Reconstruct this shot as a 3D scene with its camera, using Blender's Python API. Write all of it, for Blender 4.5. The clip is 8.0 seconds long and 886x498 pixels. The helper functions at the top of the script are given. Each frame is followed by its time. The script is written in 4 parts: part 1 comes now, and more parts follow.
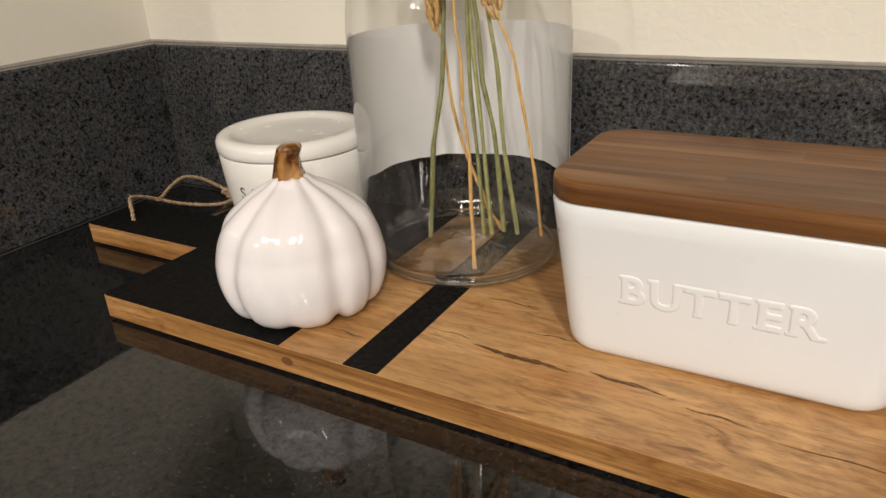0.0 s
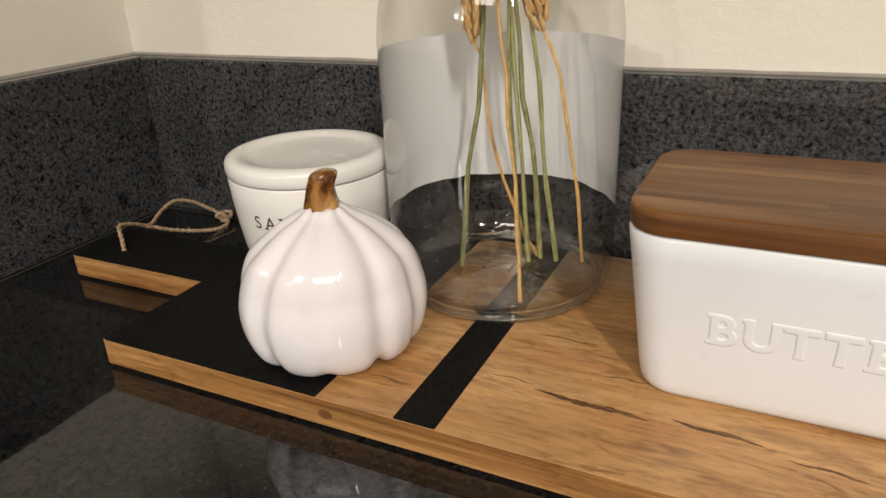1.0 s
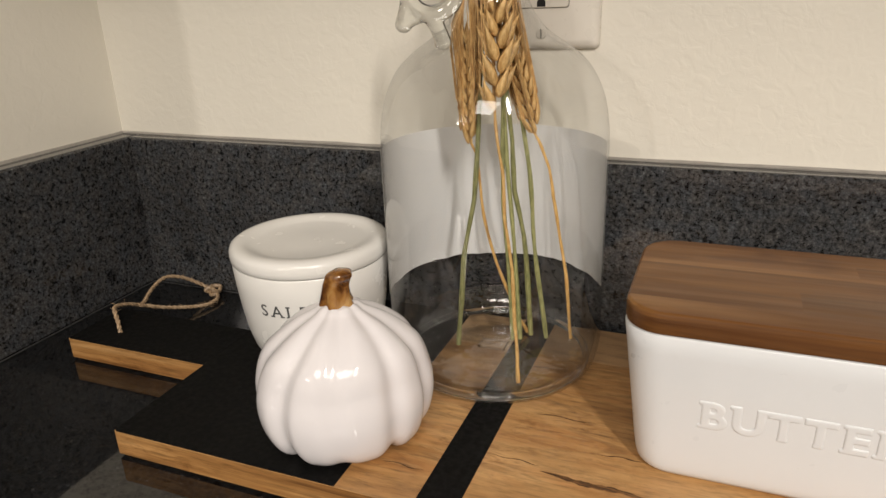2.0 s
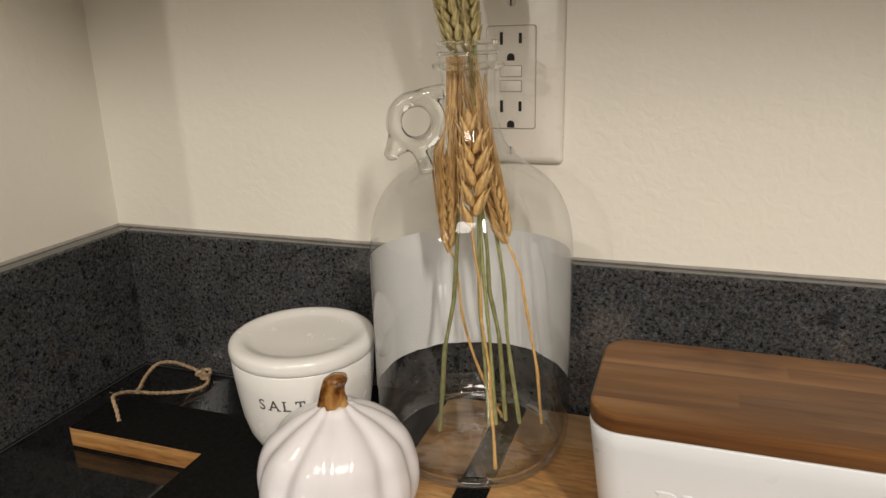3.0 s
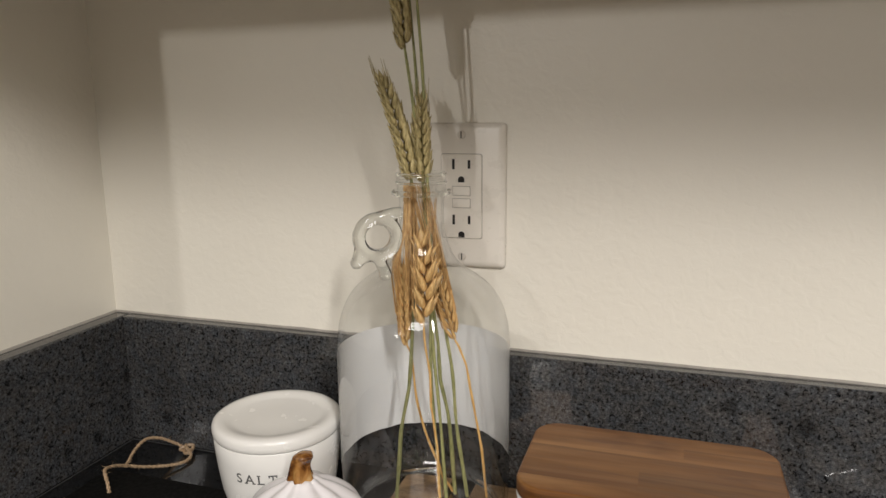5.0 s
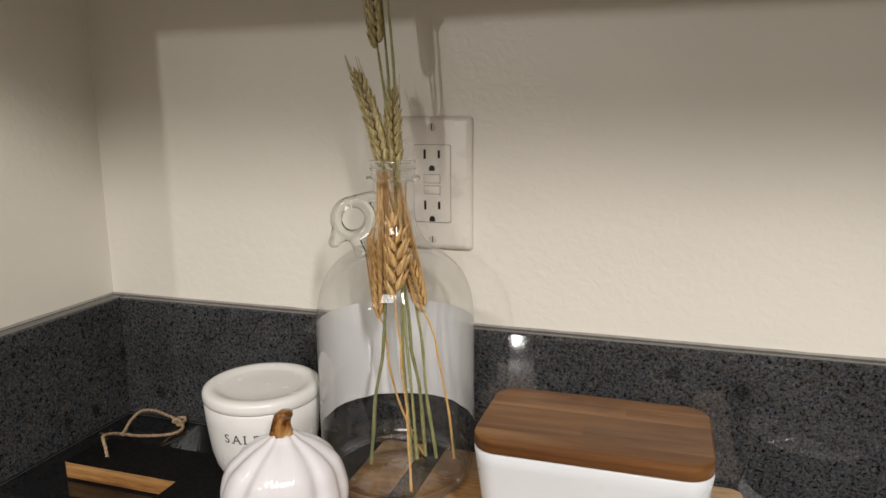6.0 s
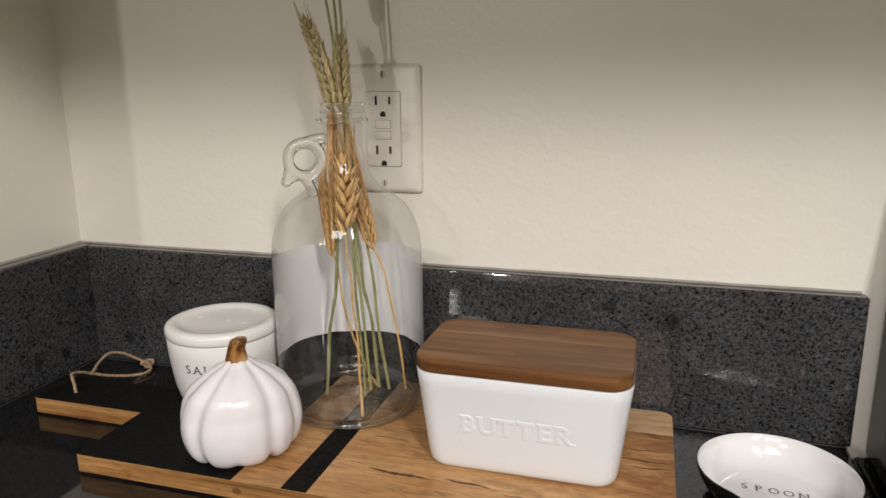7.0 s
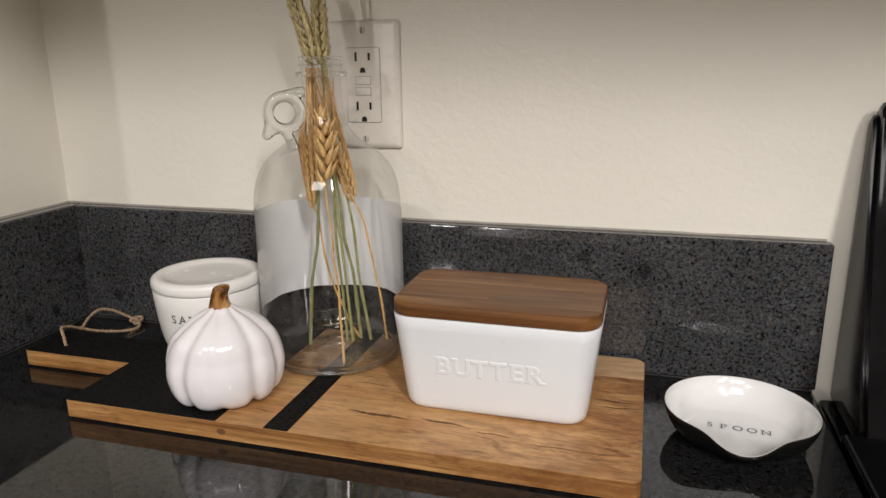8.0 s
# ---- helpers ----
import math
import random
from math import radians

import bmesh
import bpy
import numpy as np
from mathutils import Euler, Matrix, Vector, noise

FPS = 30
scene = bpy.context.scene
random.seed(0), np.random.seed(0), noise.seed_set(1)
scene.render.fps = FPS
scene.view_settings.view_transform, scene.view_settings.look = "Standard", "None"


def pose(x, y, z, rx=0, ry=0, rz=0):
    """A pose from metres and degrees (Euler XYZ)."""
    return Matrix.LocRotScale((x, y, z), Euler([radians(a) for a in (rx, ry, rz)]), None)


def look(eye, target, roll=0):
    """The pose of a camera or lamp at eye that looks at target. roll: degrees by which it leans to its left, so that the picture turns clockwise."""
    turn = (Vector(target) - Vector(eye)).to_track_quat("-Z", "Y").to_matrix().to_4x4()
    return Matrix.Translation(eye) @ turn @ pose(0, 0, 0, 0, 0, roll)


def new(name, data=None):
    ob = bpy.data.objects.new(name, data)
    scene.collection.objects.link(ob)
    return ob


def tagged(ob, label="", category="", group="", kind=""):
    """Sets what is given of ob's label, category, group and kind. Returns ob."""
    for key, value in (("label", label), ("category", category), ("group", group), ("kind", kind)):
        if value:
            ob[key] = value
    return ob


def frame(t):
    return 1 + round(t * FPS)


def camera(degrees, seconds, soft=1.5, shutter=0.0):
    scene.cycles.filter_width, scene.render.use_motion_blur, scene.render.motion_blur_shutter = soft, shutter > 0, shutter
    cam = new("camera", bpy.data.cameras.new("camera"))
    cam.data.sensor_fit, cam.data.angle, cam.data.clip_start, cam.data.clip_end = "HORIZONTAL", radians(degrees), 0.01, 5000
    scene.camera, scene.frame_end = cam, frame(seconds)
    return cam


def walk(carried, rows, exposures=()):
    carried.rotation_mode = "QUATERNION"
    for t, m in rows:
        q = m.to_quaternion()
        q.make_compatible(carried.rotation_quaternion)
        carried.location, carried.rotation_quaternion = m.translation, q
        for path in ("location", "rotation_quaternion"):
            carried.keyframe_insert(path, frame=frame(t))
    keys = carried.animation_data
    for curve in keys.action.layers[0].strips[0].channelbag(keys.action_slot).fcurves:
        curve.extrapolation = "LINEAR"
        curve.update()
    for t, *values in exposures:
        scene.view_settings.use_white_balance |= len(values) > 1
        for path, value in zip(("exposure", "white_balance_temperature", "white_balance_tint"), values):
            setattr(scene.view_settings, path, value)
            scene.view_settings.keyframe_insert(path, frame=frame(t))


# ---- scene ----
cam = camera(64.7, 8.0)
PATH = [
    (0, (0.545, -0.434, 0.199), (-0.381, 1.139, -0.618), -3.1),
    (0.5, (0.514, -0.427, 0.199), (-0.375, 1.173, -0.607), -2.9),
    (1, (0.489, -0.422, 0.198), (-0.338, 1.215, -0.601), -2.7),
    (1.5, (0.471, -0.428, 0.211), (-0.298, 1.255, -0.55), -2.4),
    (3, (0.476, -0.475, 0.279), (-0.167, 1.328, -0.301), -1.6),
    (3.5, (0.485, -0.485, 0.295), (-0.145, 1.343, -0.215), -1.2),
    (4, (0.492, -0.496, 0.308), (-0.131, 1.349, -0.148), -1.0),
    (4.5, (0.504, -0.512, 0.319), (-0.114, 1.346, -0.087), -0.7),
    (6, (0.554, -0.579, 0.312), (-0.047, 1.29, -0.071), -0.4),
    (6.5, (0.573, -0.591, 0.302), (-0.001, 1.278, -0.119), -0.4),
    (7, (0.594, -0.605, 0.289), (0.038, 1.261, -0.164), -0.5),
    (7.5, (0.609, -0.618, 0.278), (0.063, 1.243, -0.21), -0.6),
    (8, (0.614, -0.62, 0.27), (0.072, 1.235, -0.242), -0.7),
]
EXPOSURES = [(0.0, 0.0, 6750, 11), (1.5, -0.02, 6650, 11), (3.0, -0.18, 6700, 10), (4.0, -0.12, 6450, 10), (6.0, -0.07, 6250, 11), (8.0, -0.09, 6200, 12)]
walk(cam, [(t, look(eye, target, roll)) for t, eye, target, roll in PATH], EXPOSURES)

# ---------------------------------------------------------------- world and lamps
world = bpy.data.worlds.new("room_air")
scene.world = world
world.use_nodes = True
world.node_tree.nodes["Background"].inputs[0].default_value = (1.0, 0.93, 0.84, 1)
world.node_tree.nodes["Background"].inputs[1].default_value = 0.05


def area_lamp(name, eye, target, size_x, size_y, watts, colour, roll=0.0):
    data = bpy.data.lights.new(name, "AREA")
    data.shape, data.size, data.size_y = "RECTANGLE", size_x, size_y
    data.energy, data.color = watts, colour
    ob = new(name, data)
    ob.matrix_world = look(eye, target, roll)
    return ob


WARM = (1.0, 0.94, 0.87)
# three tubes of the kitchen's ceiling light
area_lamp("ceiling_tube", (1.55, -1.80, 1.46), (1.55, -1.80, 0.0), 0.07, 1.15, 24, WARM, 35)
area_lamp("ceiling_tube", (1.65, -2.00, 1.46), (1.65, -2.00, 0.0), 0.07, 1.15, 24, WARM, 35)
area_lamp("ceiling_tube", (1.75, -2.20, 1.46), (1.75, -2.20, 0.0), 0.07, 1.15, 24, WARM, 35)
# lamps of the next room, seen past the end of the side wall
area_lamp("far_lamp", (-0.46, -4.4, 1.33), (0.4, 0.0, 0.3), 0.05, 0.12, 25, WARM)
area_lamp("side_lamp", (-0.90, -4.4, 1.38), (0.4, 0.0, 0.3), 0.25, 0.25, 5, WARM)
# unseen fill panel added overhead, stands in for the room's diffuse light
area_lamp("back_fill", (0.75, -2.3, 1.46), (0.75, -2.3, 0.0), 0.80, 1.20, 36, WARM)

# ---------------------------------------------------------------- materials


def material(name):
    m = bpy.data.materials.new(name)
    m.use_nodes = True
    t = m.node_tree
    return m, t, t.nodes["Principled BSDF"]


def node(t, kind, **values):
    n = t.nodes.new(kind)
    for key, value in values.items():
        if key == "attr":
            for k, v in value.items():
                setattr(n, k, v)
        else:
            n.inputs[key.replace("_", " ")].default_value = value
    return n


def coords(t, scale=(1, 1, 1), rotation=(0, 0, 0)):
    g = t.nodes.new("ShaderNodeNewGeometry")
    mp = t.nodes.new("ShaderNodeMapping")
    mp.inputs["Scale"].default_value = scale
    mp.inputs["Rotation"].default_value = rotation
    t.links.new(g.outputs["Position"], mp.inputs["Vector"])
    return mp.outputs["Vector"]


def noise_tex(t, vec, scale, detail=4.0, rough=0.55, distort=0.0):
    n = node(t, "ShaderNodeTexNoise", Scale=scale, Detail=detail, Roughness=rough, Distortion=distort)
    t.links.new(vec, n.inputs["Vector"])
    return n.outputs["Fac"]


def ramp(t, fac, stops, smooth=False):
    r = t.nodes.new("ShaderNodeValToRGB")
    e = r.color_ramp.elements
    while len(e) < len(stops):
        e.new(0.5)
    for item, (p, c) in zip(e, stops):
        item.position, item.color = p, (*c, 1) if len(c) == 3 else (c[0],) * 3 + (1,)
    if smooth:
        r.color_ramp.interpolation = "EASE"
    t.links.new(fac, r.inputs["Fac"])
    return r.outputs["Color"]


def mix(t, a, b, fac, kind="MIX"):
    m = t.nodes.new("ShaderNodeMix")
    m.data_type, m.blend_type = "RGBA", kind
    for sock, v in ((m.inputs[0], fac), (m.inputs[6], a), (m.inputs[7], b)):
        if hasattr(v, "is_linked"):
            t.links.new(v, sock)
        else:
            sock.default_value = v if isinstance(v, float) else (*v, 1)
    return m.outputs[2]


def bump(t, shader, height, strength, distance):
    b = node(t, "ShaderNodeBump", Strength=strength, Distance=distance)
    t.links.new(height, b.inputs["Height"])
    t.links.new(b.outputs["Normal"], shader.inputs["Normal"])


def granite(name, dark, mid, light, rough, gloss):
    """Dark stone: grey and bluish grains, black specks in two sizes, a few round dark inclusions."""
    m, t, p = material(name)
    v = coords(t)
    grain = ramp(t, noise_tex(t, v, 430.0, 5.0, 0.72), [(0.34, (dark,)), (0.44, (mid * 0.62,)), (0.52, (mid,)), (0.60, (mid * 1.25,)), (0.70, (light,))])
    tint = mix(t, (0.93, 0.985, 1.07), (1.035, 1.0, 0.98), ramp(t, noise_tex(t, v, 130.0, 3.0), [(0.38, (0.0,)), (0.62, (1.0,))]))
    c1 = mix(t, grain, tint, 1.0, "MULTIPLY")
    specks = ramp(t, noise_tex(t, v, 310.0, 3.0, 0.6, 0.4), [(0.37, (0.10,)), (0.43, (1.0,)), (0.60, (1.05,)), (0.70, (1.5,))])
    c2 = mix(t, c1, specks, 0.92, "MULTIPLY")
    micro = ramp(t, noise_tex(t, v, 1300.0, 2.0), [(0.35, (0.65,)), (0.65, (1.35,))])
    c3 = mix(t, c2, micro, 0.8, "MULTIPLY")
    cloud = ramp(t, noise_tex(t, v, 22.0, 3.0), [(0.3, (0.80,)), (0.7, (1.2,))])
    c4 = mix(t, c3, cloud, 1.0, "MULTIPLY")
    knot = node(t, "ShaderNodeTexVoronoi", Scale=17.0)
    t.links.new(v, knot.inputs["Vector"])
    spot = ramp(t, knot.outputs["Distance"], [(0.07, (0.45,)), (0.14, (1.0,))])
    t.links.new(mix(t, c4, spot, 1.0, "MULTIPLY"), p.inputs["Base Color"])
    r = ramp(t, noise_tex(t, v, 45.0, 4.0), [(0.3, (rough * 0.75,)), (0.75, (rough * 1.4,))])
    t.links.new(r, p.inputs["Roughness"])
    polish = ramp(t, noise_tex(t, v, 300.0, 5.0, 0.75), [(0.34, (gloss * 0.45,)), (0.52, (gloss,)), (0.70, (gloss * 1.3,))])
    t.links.new(polish, p.inputs["Specular IOR Level"])
    bump(t, p, noise_tex(t, v, 300.0, 2.0), 0.03, 0.0003)
    return m


# One stone; the brighter light on the splash is put into its paler colour.
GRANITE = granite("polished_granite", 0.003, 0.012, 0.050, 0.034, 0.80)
SPLASH = granite("lit_splash_granite", 0.006, 0.051, 0.118, 0.040, 0.60)


def wall_paint(name, base):
    m, t, p = material(name)
    v = coords(t)
    c = mix(t, tuple(x * 0.95 for x in base), tuple(min(1, x * 1.03) for x in base), noise_tex(t, v, 9.0, 4.0))
    t.links.new(c, p.inputs["Base Color"])
    p.inputs["Roughness"].default_value = 0.42
    h = mix(t, ramp(t, noise_tex(t, v, 120.0, 3.0, 0.5, 0.6), [(0.35, (0.0,)), (0.65, (1.0,))], True), noise_tex(t, v, 420.0, 2.0), 0.25)
    bump(t, p, h, 0.10, 0.0016)
    return m


PAINT = wall_paint("cream_wall_paint", (0.77, 0.735, 0.650))
CEILING_PAINT = wall_paint("white_ceiling_paint", (0.80, 0.78, 0.74))


def plain(name, colour, rough, metal=0.0, wear=0.06, scale=60.0, coat=0.0, relief=0.0):
    m, t, p = material(name)
    v = coords(t)
    n = noise_tex(t, v, scale, 4.0)
    c = mix(t, tuple(x * (1 - wear) for x in colour), tuple(min(1.0, x * (1 + wear)) for x in colour), n)
    t.links.new(c, p.inputs["Base Color"])
    r = ramp(t, noise_tex(t, v, scale * 2.3, 3.0), [(0.3, (rough * 0.8,)), (0.7, (min(1, rough * 1.3),))])
    t.links.new(r, p.inputs["Roughness"])
    p.inputs["Metallic"].default_value = metal
    p.inputs["Coat Weight"].default_value = coat
    p.inputs["Coat Roughness"].default_value = 0.05
    if relief:
        bump(t, p, noise_tex(t, v, scale * 6, 3.0), 0.3, relief)
    return m


GLAZE = plain("white_glaze", (0.76, 0.755, 0.75), 0.10, wear=0.02, scale=30.0, coat=0.6)
PUMPKIN_GLAZE = plain("pumpkin_white_glaze", (0.755, 0.730, 0.745), 0.40, wear=0.03, scale=25.0, coat=0.85)
SALT_GLAZE = plain("crock_white_glaze", (0.755, 0.745, 0.715), 0.22, wear=0.03, scale=30.0)
BUTTER_GLAZE = plain("butter_white_glaze", (0.715, 0.735, 0.755), 0.34, wear=0.015, scale=30.0, coat=0.55)
PUMPKIN_GLAZE.node_tree.nodes["Principled BSDF"].inputs["Specular IOR Level"].default_value = 0.12
BUTTER_GLAZE.node_tree.nodes["Principled BSDF"].inputs["Specular IOR Level"].default_value = 0.3
BLACK_GLAZE = plain("black_glaze", (0.006, 0.006, 0.006), 0.12, wear=0.1, coat=0.15)
INK = plain("dark_grey_ink", (0.075, 0.075, 0.075), 0.45, wear=0.3, scale=900.0)
BLACK_PAINT = plain("matte_black_paint", (0.0022, 0.0021, 0.0020), 0.60, wear=0.25, scale=140.0, relief=0.00012)
ENAMEL = plain("black_enamel", (0.004, 0.004, 0.0045), 0.12, wear=0.1)
ENAMEL.node_tree.nodes["Principled BSDF"].inputs["Specular IOR Level"].default_value = 0.2
BLACK_PAINT.node_tree.nodes["Principled BSDF"].inputs["Specular IOR Level"].default_value = 0.18
PLATE = plain("ivory_plastic", (0.74, 0.70, 0.63), 0.30, wear=0.02, scale=50.0)
SLOT = plain("dark_slot", (0.010, 0.009, 0.008), 0.6)
JOINT = plain("shaded_joint", (0.16, 0.14, 0.12), 0.6)
STEEL = plain("painted_screw", (0.60, 0.56, 0.50), 0.35, wear=0.1, scale=300.0)
PAPER = plain("white_label_paper", (0.80, 0.805, 0.81), 0.6, wear=0.02, scale=40.0)
RUBBER = plain("black_rubber", (0.01, 0.01, 0.01), 0.7)
SEAM = plain("dark_seam", (0.045, 0.045, 0.045), 0.3, wear=0.3, scale=200.0)
CAULK = plain("grey_caulk", (0.30, 0.28, 0.25), 0.35, wear=0.25, scale=160.0, relief=0.0004)
FLOOR_MAT = plain("dark_floor_tile", (0.20, 0.17, 0.14), 0.4, wear=0.2, scale=6.0)
CABINET_MAT = plain("brown_cabinet", (0.20, 0.12, 0.07), 0.4, wear=0.2, scale=12.0)
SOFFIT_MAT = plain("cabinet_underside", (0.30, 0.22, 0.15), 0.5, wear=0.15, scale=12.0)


def heart_tone(t, value):
    rng = node(t, "ShaderNodeMapRange")
    rng.inputs["From Min"].default_value, rng.inputs["From Max"].default_value = 1.27, 1.56
    t.links.new(value, rng.inputs["Value"])
    return mix(t, (1.03, 1.03, 1.03), (0.62, 0.50, 0.40), rng.outputs[0])


def wood(name, stops, along, ring, streak, rough, coat=0.0, relief=0.0002, seed=0.0, vary=0.0, fine_mix=0.75, dash_mix=0.45, figure=0.0, upright=1.0, gloss=0.5):
    """Grain along x: stretched noise in three widths, one colour offset per piece."""
    m, t, p = material(name)
    info = t.nodes.new("ShaderNodeObjectInfo")
    v0 = coords(t, (along, 1.0, upright))
    add = t.nodes.new("ShaderNodeVectorMath")
    add.operation = "MULTIPLY_ADD"
    t.links.new(info.outputs["Random"], add.inputs[0])
    add.inputs[1].default_value = (3.1, 7.3, 5.7)
    t.links.new(v0, add.inputs[2])
    off = t.nodes.new("ShaderNodeVectorMath")
    off.inputs[1].default_value = (seed, seed * 0.7, 0)
    t.links.new(add.outputs[0], off.inputs[0])
    v = off.outputs[0]
    broad = noise_tex(t, v, ring, 4.0, 0.55, 0.8)
    base = ramp(t, broad, stops)
    fine = ramp(t, noise_tex(t, v, ring * 9, 5.0, 0.65, 0.3), [(0.30, (0.50,)), (0.5, (1.0,)), (0.75, (1.2,))])
    c1 = mix(t, base, fine, fine_mix, "MULTIPLY")
    lines = ramp(t, noise_tex(t, v, ring * 2.2, 2.0, 0.5, 1.2), [(0.60, (1.0,)), (0.66, (streak,)), (0.70, (streak * 1.3,)), (0.76, (1.0,))])
    c2 = mix(t, c1, lines, 0.4, "MULTIPLY")
    wide = ramp(t, noise_tex(t, coords(t, (0.45, 1, 1)), ring * 0.55, 3.0, 0.6, 0.5), [(0.30, (0.62, 0.53, 0.45)), (0.42, (0.94, 0.90, 0.86)), (0.55, (1.0, 1.0, 1.0)), (0.72, (1.32, 1.38, 1.5))])
    c3 = mix(t, c2, wide, 0.85, "MULTIPLY")
    dash = ramp(t, noise_tex(t, coords(t, (0.12, 1, 1)), ring * 22, 3.0, 0.7), [(0.30, (0.45,)), (0.40, (1.0,))])
    c4 = mix(t, c3, dash, dash_mix, "MULTIPLY")
    if figure:
        # curly figure: short reddish-brown flecks in drifts
        fleck = ramp(t, noise_tex(t, coords(t, (0.30, 1, 1), (0, 0, 0.12)), ring * 3.2, 3.0, 0.6, 1.6), [(0.34, (0.50, 0.40, 0.30)), (0.47, (1.0, 1.0, 1.0)), (0.70, (1.10, 1.12, 1.16))])
        drift = ramp(t, noise_tex(t, coords(t), 11.0, 2.0), [(0.40, (0.10,)), (0.62, (1.0,))])
        c4 = mix(t, c4, mix(t, (1.0, 1.0, 1.0), fleck, drift), figure, "MULTIPLY")
        # redder heartwood towards one end of the plank, in ragged patches
        sx = t.nodes.new("ShaderNodeSeparateXYZ")
        t.links.new(coords(t), sx.inputs[0])
        heart = t.nodes.new("ShaderNodeMath")
        heart.operation = "MULTIPLY_ADD"
        heart.inputs[1].default_value = 1.6
        t.links.new(sx.outputs[0], heart.inputs[0])
        t.links.new(noise_tex(t, coords(t, (0.5, 1, 1)), 55.0, 4.0, 0.65, 0.8), heart.inputs[2])
        c4 = mix(t, c4, heart_tone(t, heart.outputs[0]), 0.9, "MULTIPLY")
    tone = ramp(t, info.outputs["Random"], [(0.0, (1 - vary,)), (1.0, (1 + vary,))])
    t.links.new(mix(t, c4, tone, 1.0, "MULTIPLY"), p.inputs["Base Color"])
    r = ramp(t, noise_tex(t, v, ring * 5, 3.0), [(0.3, (rough * 0.8,)), (0.7, (rough * 1.25,))])
    t.links.new(r, p.inputs["Roughness"])
    p.inputs["Coat Weight"].default_value = coat
    p.inputs["Coat Roughness"].default_value = 0.25
    p.inputs["Specular IOR Level"].default_value = gloss
    bump(t, p, noise_tex(t, v, ring * 11, 3.0), 0.25, relief)
    return m


BOARD_WOOD = wood("mango_wood", [(0.26, (0.16, 0.070, 0.021)), (0.40, (0.38, 0.198, 0.070)), (0.52, (0.50, 0.285, 0.112)), (0.64, (0.43, 0.215, 0.075)), (0.76, (0.63, 0.425, 0.205))], 0.16, 40.0, 0.45, 0.36, figure=0.85)
PALE_WOOD = wood("pale_mango_wood", [(0.25, (0.42, 0.25, 0.12)), (0.6, (0.53, 0.34, 0.18)), (0.8, (0.60, 0.42, 0.24))], 0.16, 20.0, 0.8, 0.42, seed=4.0)
LID_WOOD = wood("acacia_wood", [(0.28, (0.090, 0.035, 0.010)), (0.45, (0.150, 0.064, 0.018)), (0.58, (0.200, 0.092, 0.028)), (0.72, (0.275, 0.138, 0.048))], 0.07, 46.0, 0.66, 0.38, seed=2.0, vary=0.16, fine_mix=0.30, dash_mix=0.12, upright=3.0, gloss=0.32)
EDGE_WOOD = wood("mango_edge_wood", [(0.26, (0.13, 0.055, 0.016)), (0.42, (0.27, 0.130, 0.042)), (0.56, (0.36, 0.185, 0.062)), (0.72, (0.45, 0.255, 0.100))], 0.12, 46.0, 0.5, 0.45, seed=6.0, figure=0.5, upright=3.5, gloss=0.3)


def crack_wood():
    m, t, p = material("dark_grain_crack")
    n = noise_tex(t, coords(t, (0.15, 1, 1)), 900.0, 4.0, 0.6)
    t.links.new(ramp(t, n, [(0.40, (0.050, 0.022, 0.009)), (0.60, (0.21, 0.10, 0.036))]), p.inputs["Base Color"])
    p.inputs["Roughness"].default_value = 0.6
    return m


CRACK_MAT = crack_wood()
KNOT_MAT = plain("brown_knot", (0.15, 0.062, 0.020), 0.5, wear=0.4, scale=500.0)


def stem_glaze():
    m, t, p = material("brown_stem_glaze")
    v = coords(t)
    c = ramp(t, noise_tex(t, v, 85.0, 3.0, 0.6, 0.5), [(0.36, (0.040, 0.012, 0.004)), (0.46, (0.130, 0.048, 0.011)), (0.55, (0.29, 0.130, 0.032)), (0.72, (0.46, 0.27, 0.09))])
    t.links.new(c, p.inputs["Base Color"])
    p.inputs["Roughness"].default_value = 0.12
    p.inputs["Coat Weight"].default_value = 0.8
    p.inputs["Coat Roughness"].default_value = 0.04
    return m


STEM_GLAZE = stem_glaze()


def clear_glass(name):
    """Solid glass that bends light."""
    m, t, p = material(name)
    p.inputs["Base Color"].default_value = (0.97, 0.985, 0.97, 1)
    p.inputs["Roughness"].default_value = 0.0
    p.inputs["IOR"].default_value = 1.5
    p.inputs["Transmission Weight"].default_value = 1.0
    return m


def shell_glass(name, wave=0.25, size=28.0, gain=0.055):
    """A thin sheet of glass: light goes straight through, the gloss grows at grazing angles."""
    m, t, p = material(name)
    t.nodes.remove(p)
    clear = node(t, "ShaderNodeBsdfTransparent", Color=(0.975, 0.977, 0.975, 1))
    gloss = node(t, "ShaderNodeBsdfGlossy", Roughness=0.01)
    facing = node(t, "ShaderNodeLayerWeight", Blend=0.5)
    power = t.nodes.new("ShaderNodeMath")
    power.operation = "POWER"
    power.inputs[1].default_value = 3.8
    t.links.new(facing.outputs["Facing"], power.inputs[0])
    fres = t.nodes.new("ShaderNodeMath")
    fres.operation = "MULTIPLY_ADD"
    fres.inputs[1].default_value, fres.inputs[2].default_value = 0.80, gain
    t.links.new(power.outputs[0], fres.inputs[0])
    v = coords(t)
    b = node(t, "ShaderNodeBump", Strength=wave, Distance=0.002)
    t.links.new(noise_tex(t, v, size, 2.0), b.inputs["Height"])
    t.links.new(b.outputs[0], gloss.inputs["Normal"])
    mx = t.nodes.new("ShaderNodeMixShader")
    t.links.new(fres.outputs[0], mx.inputs[0])
    t.links.new(clear.outputs[0], mx.inputs[1])
    t.links.new(gloss.outputs[0], mx.inputs[2])
    t.links.new(mx.outputs[0], t.nodes["Material Output"].inputs[0])
    return m


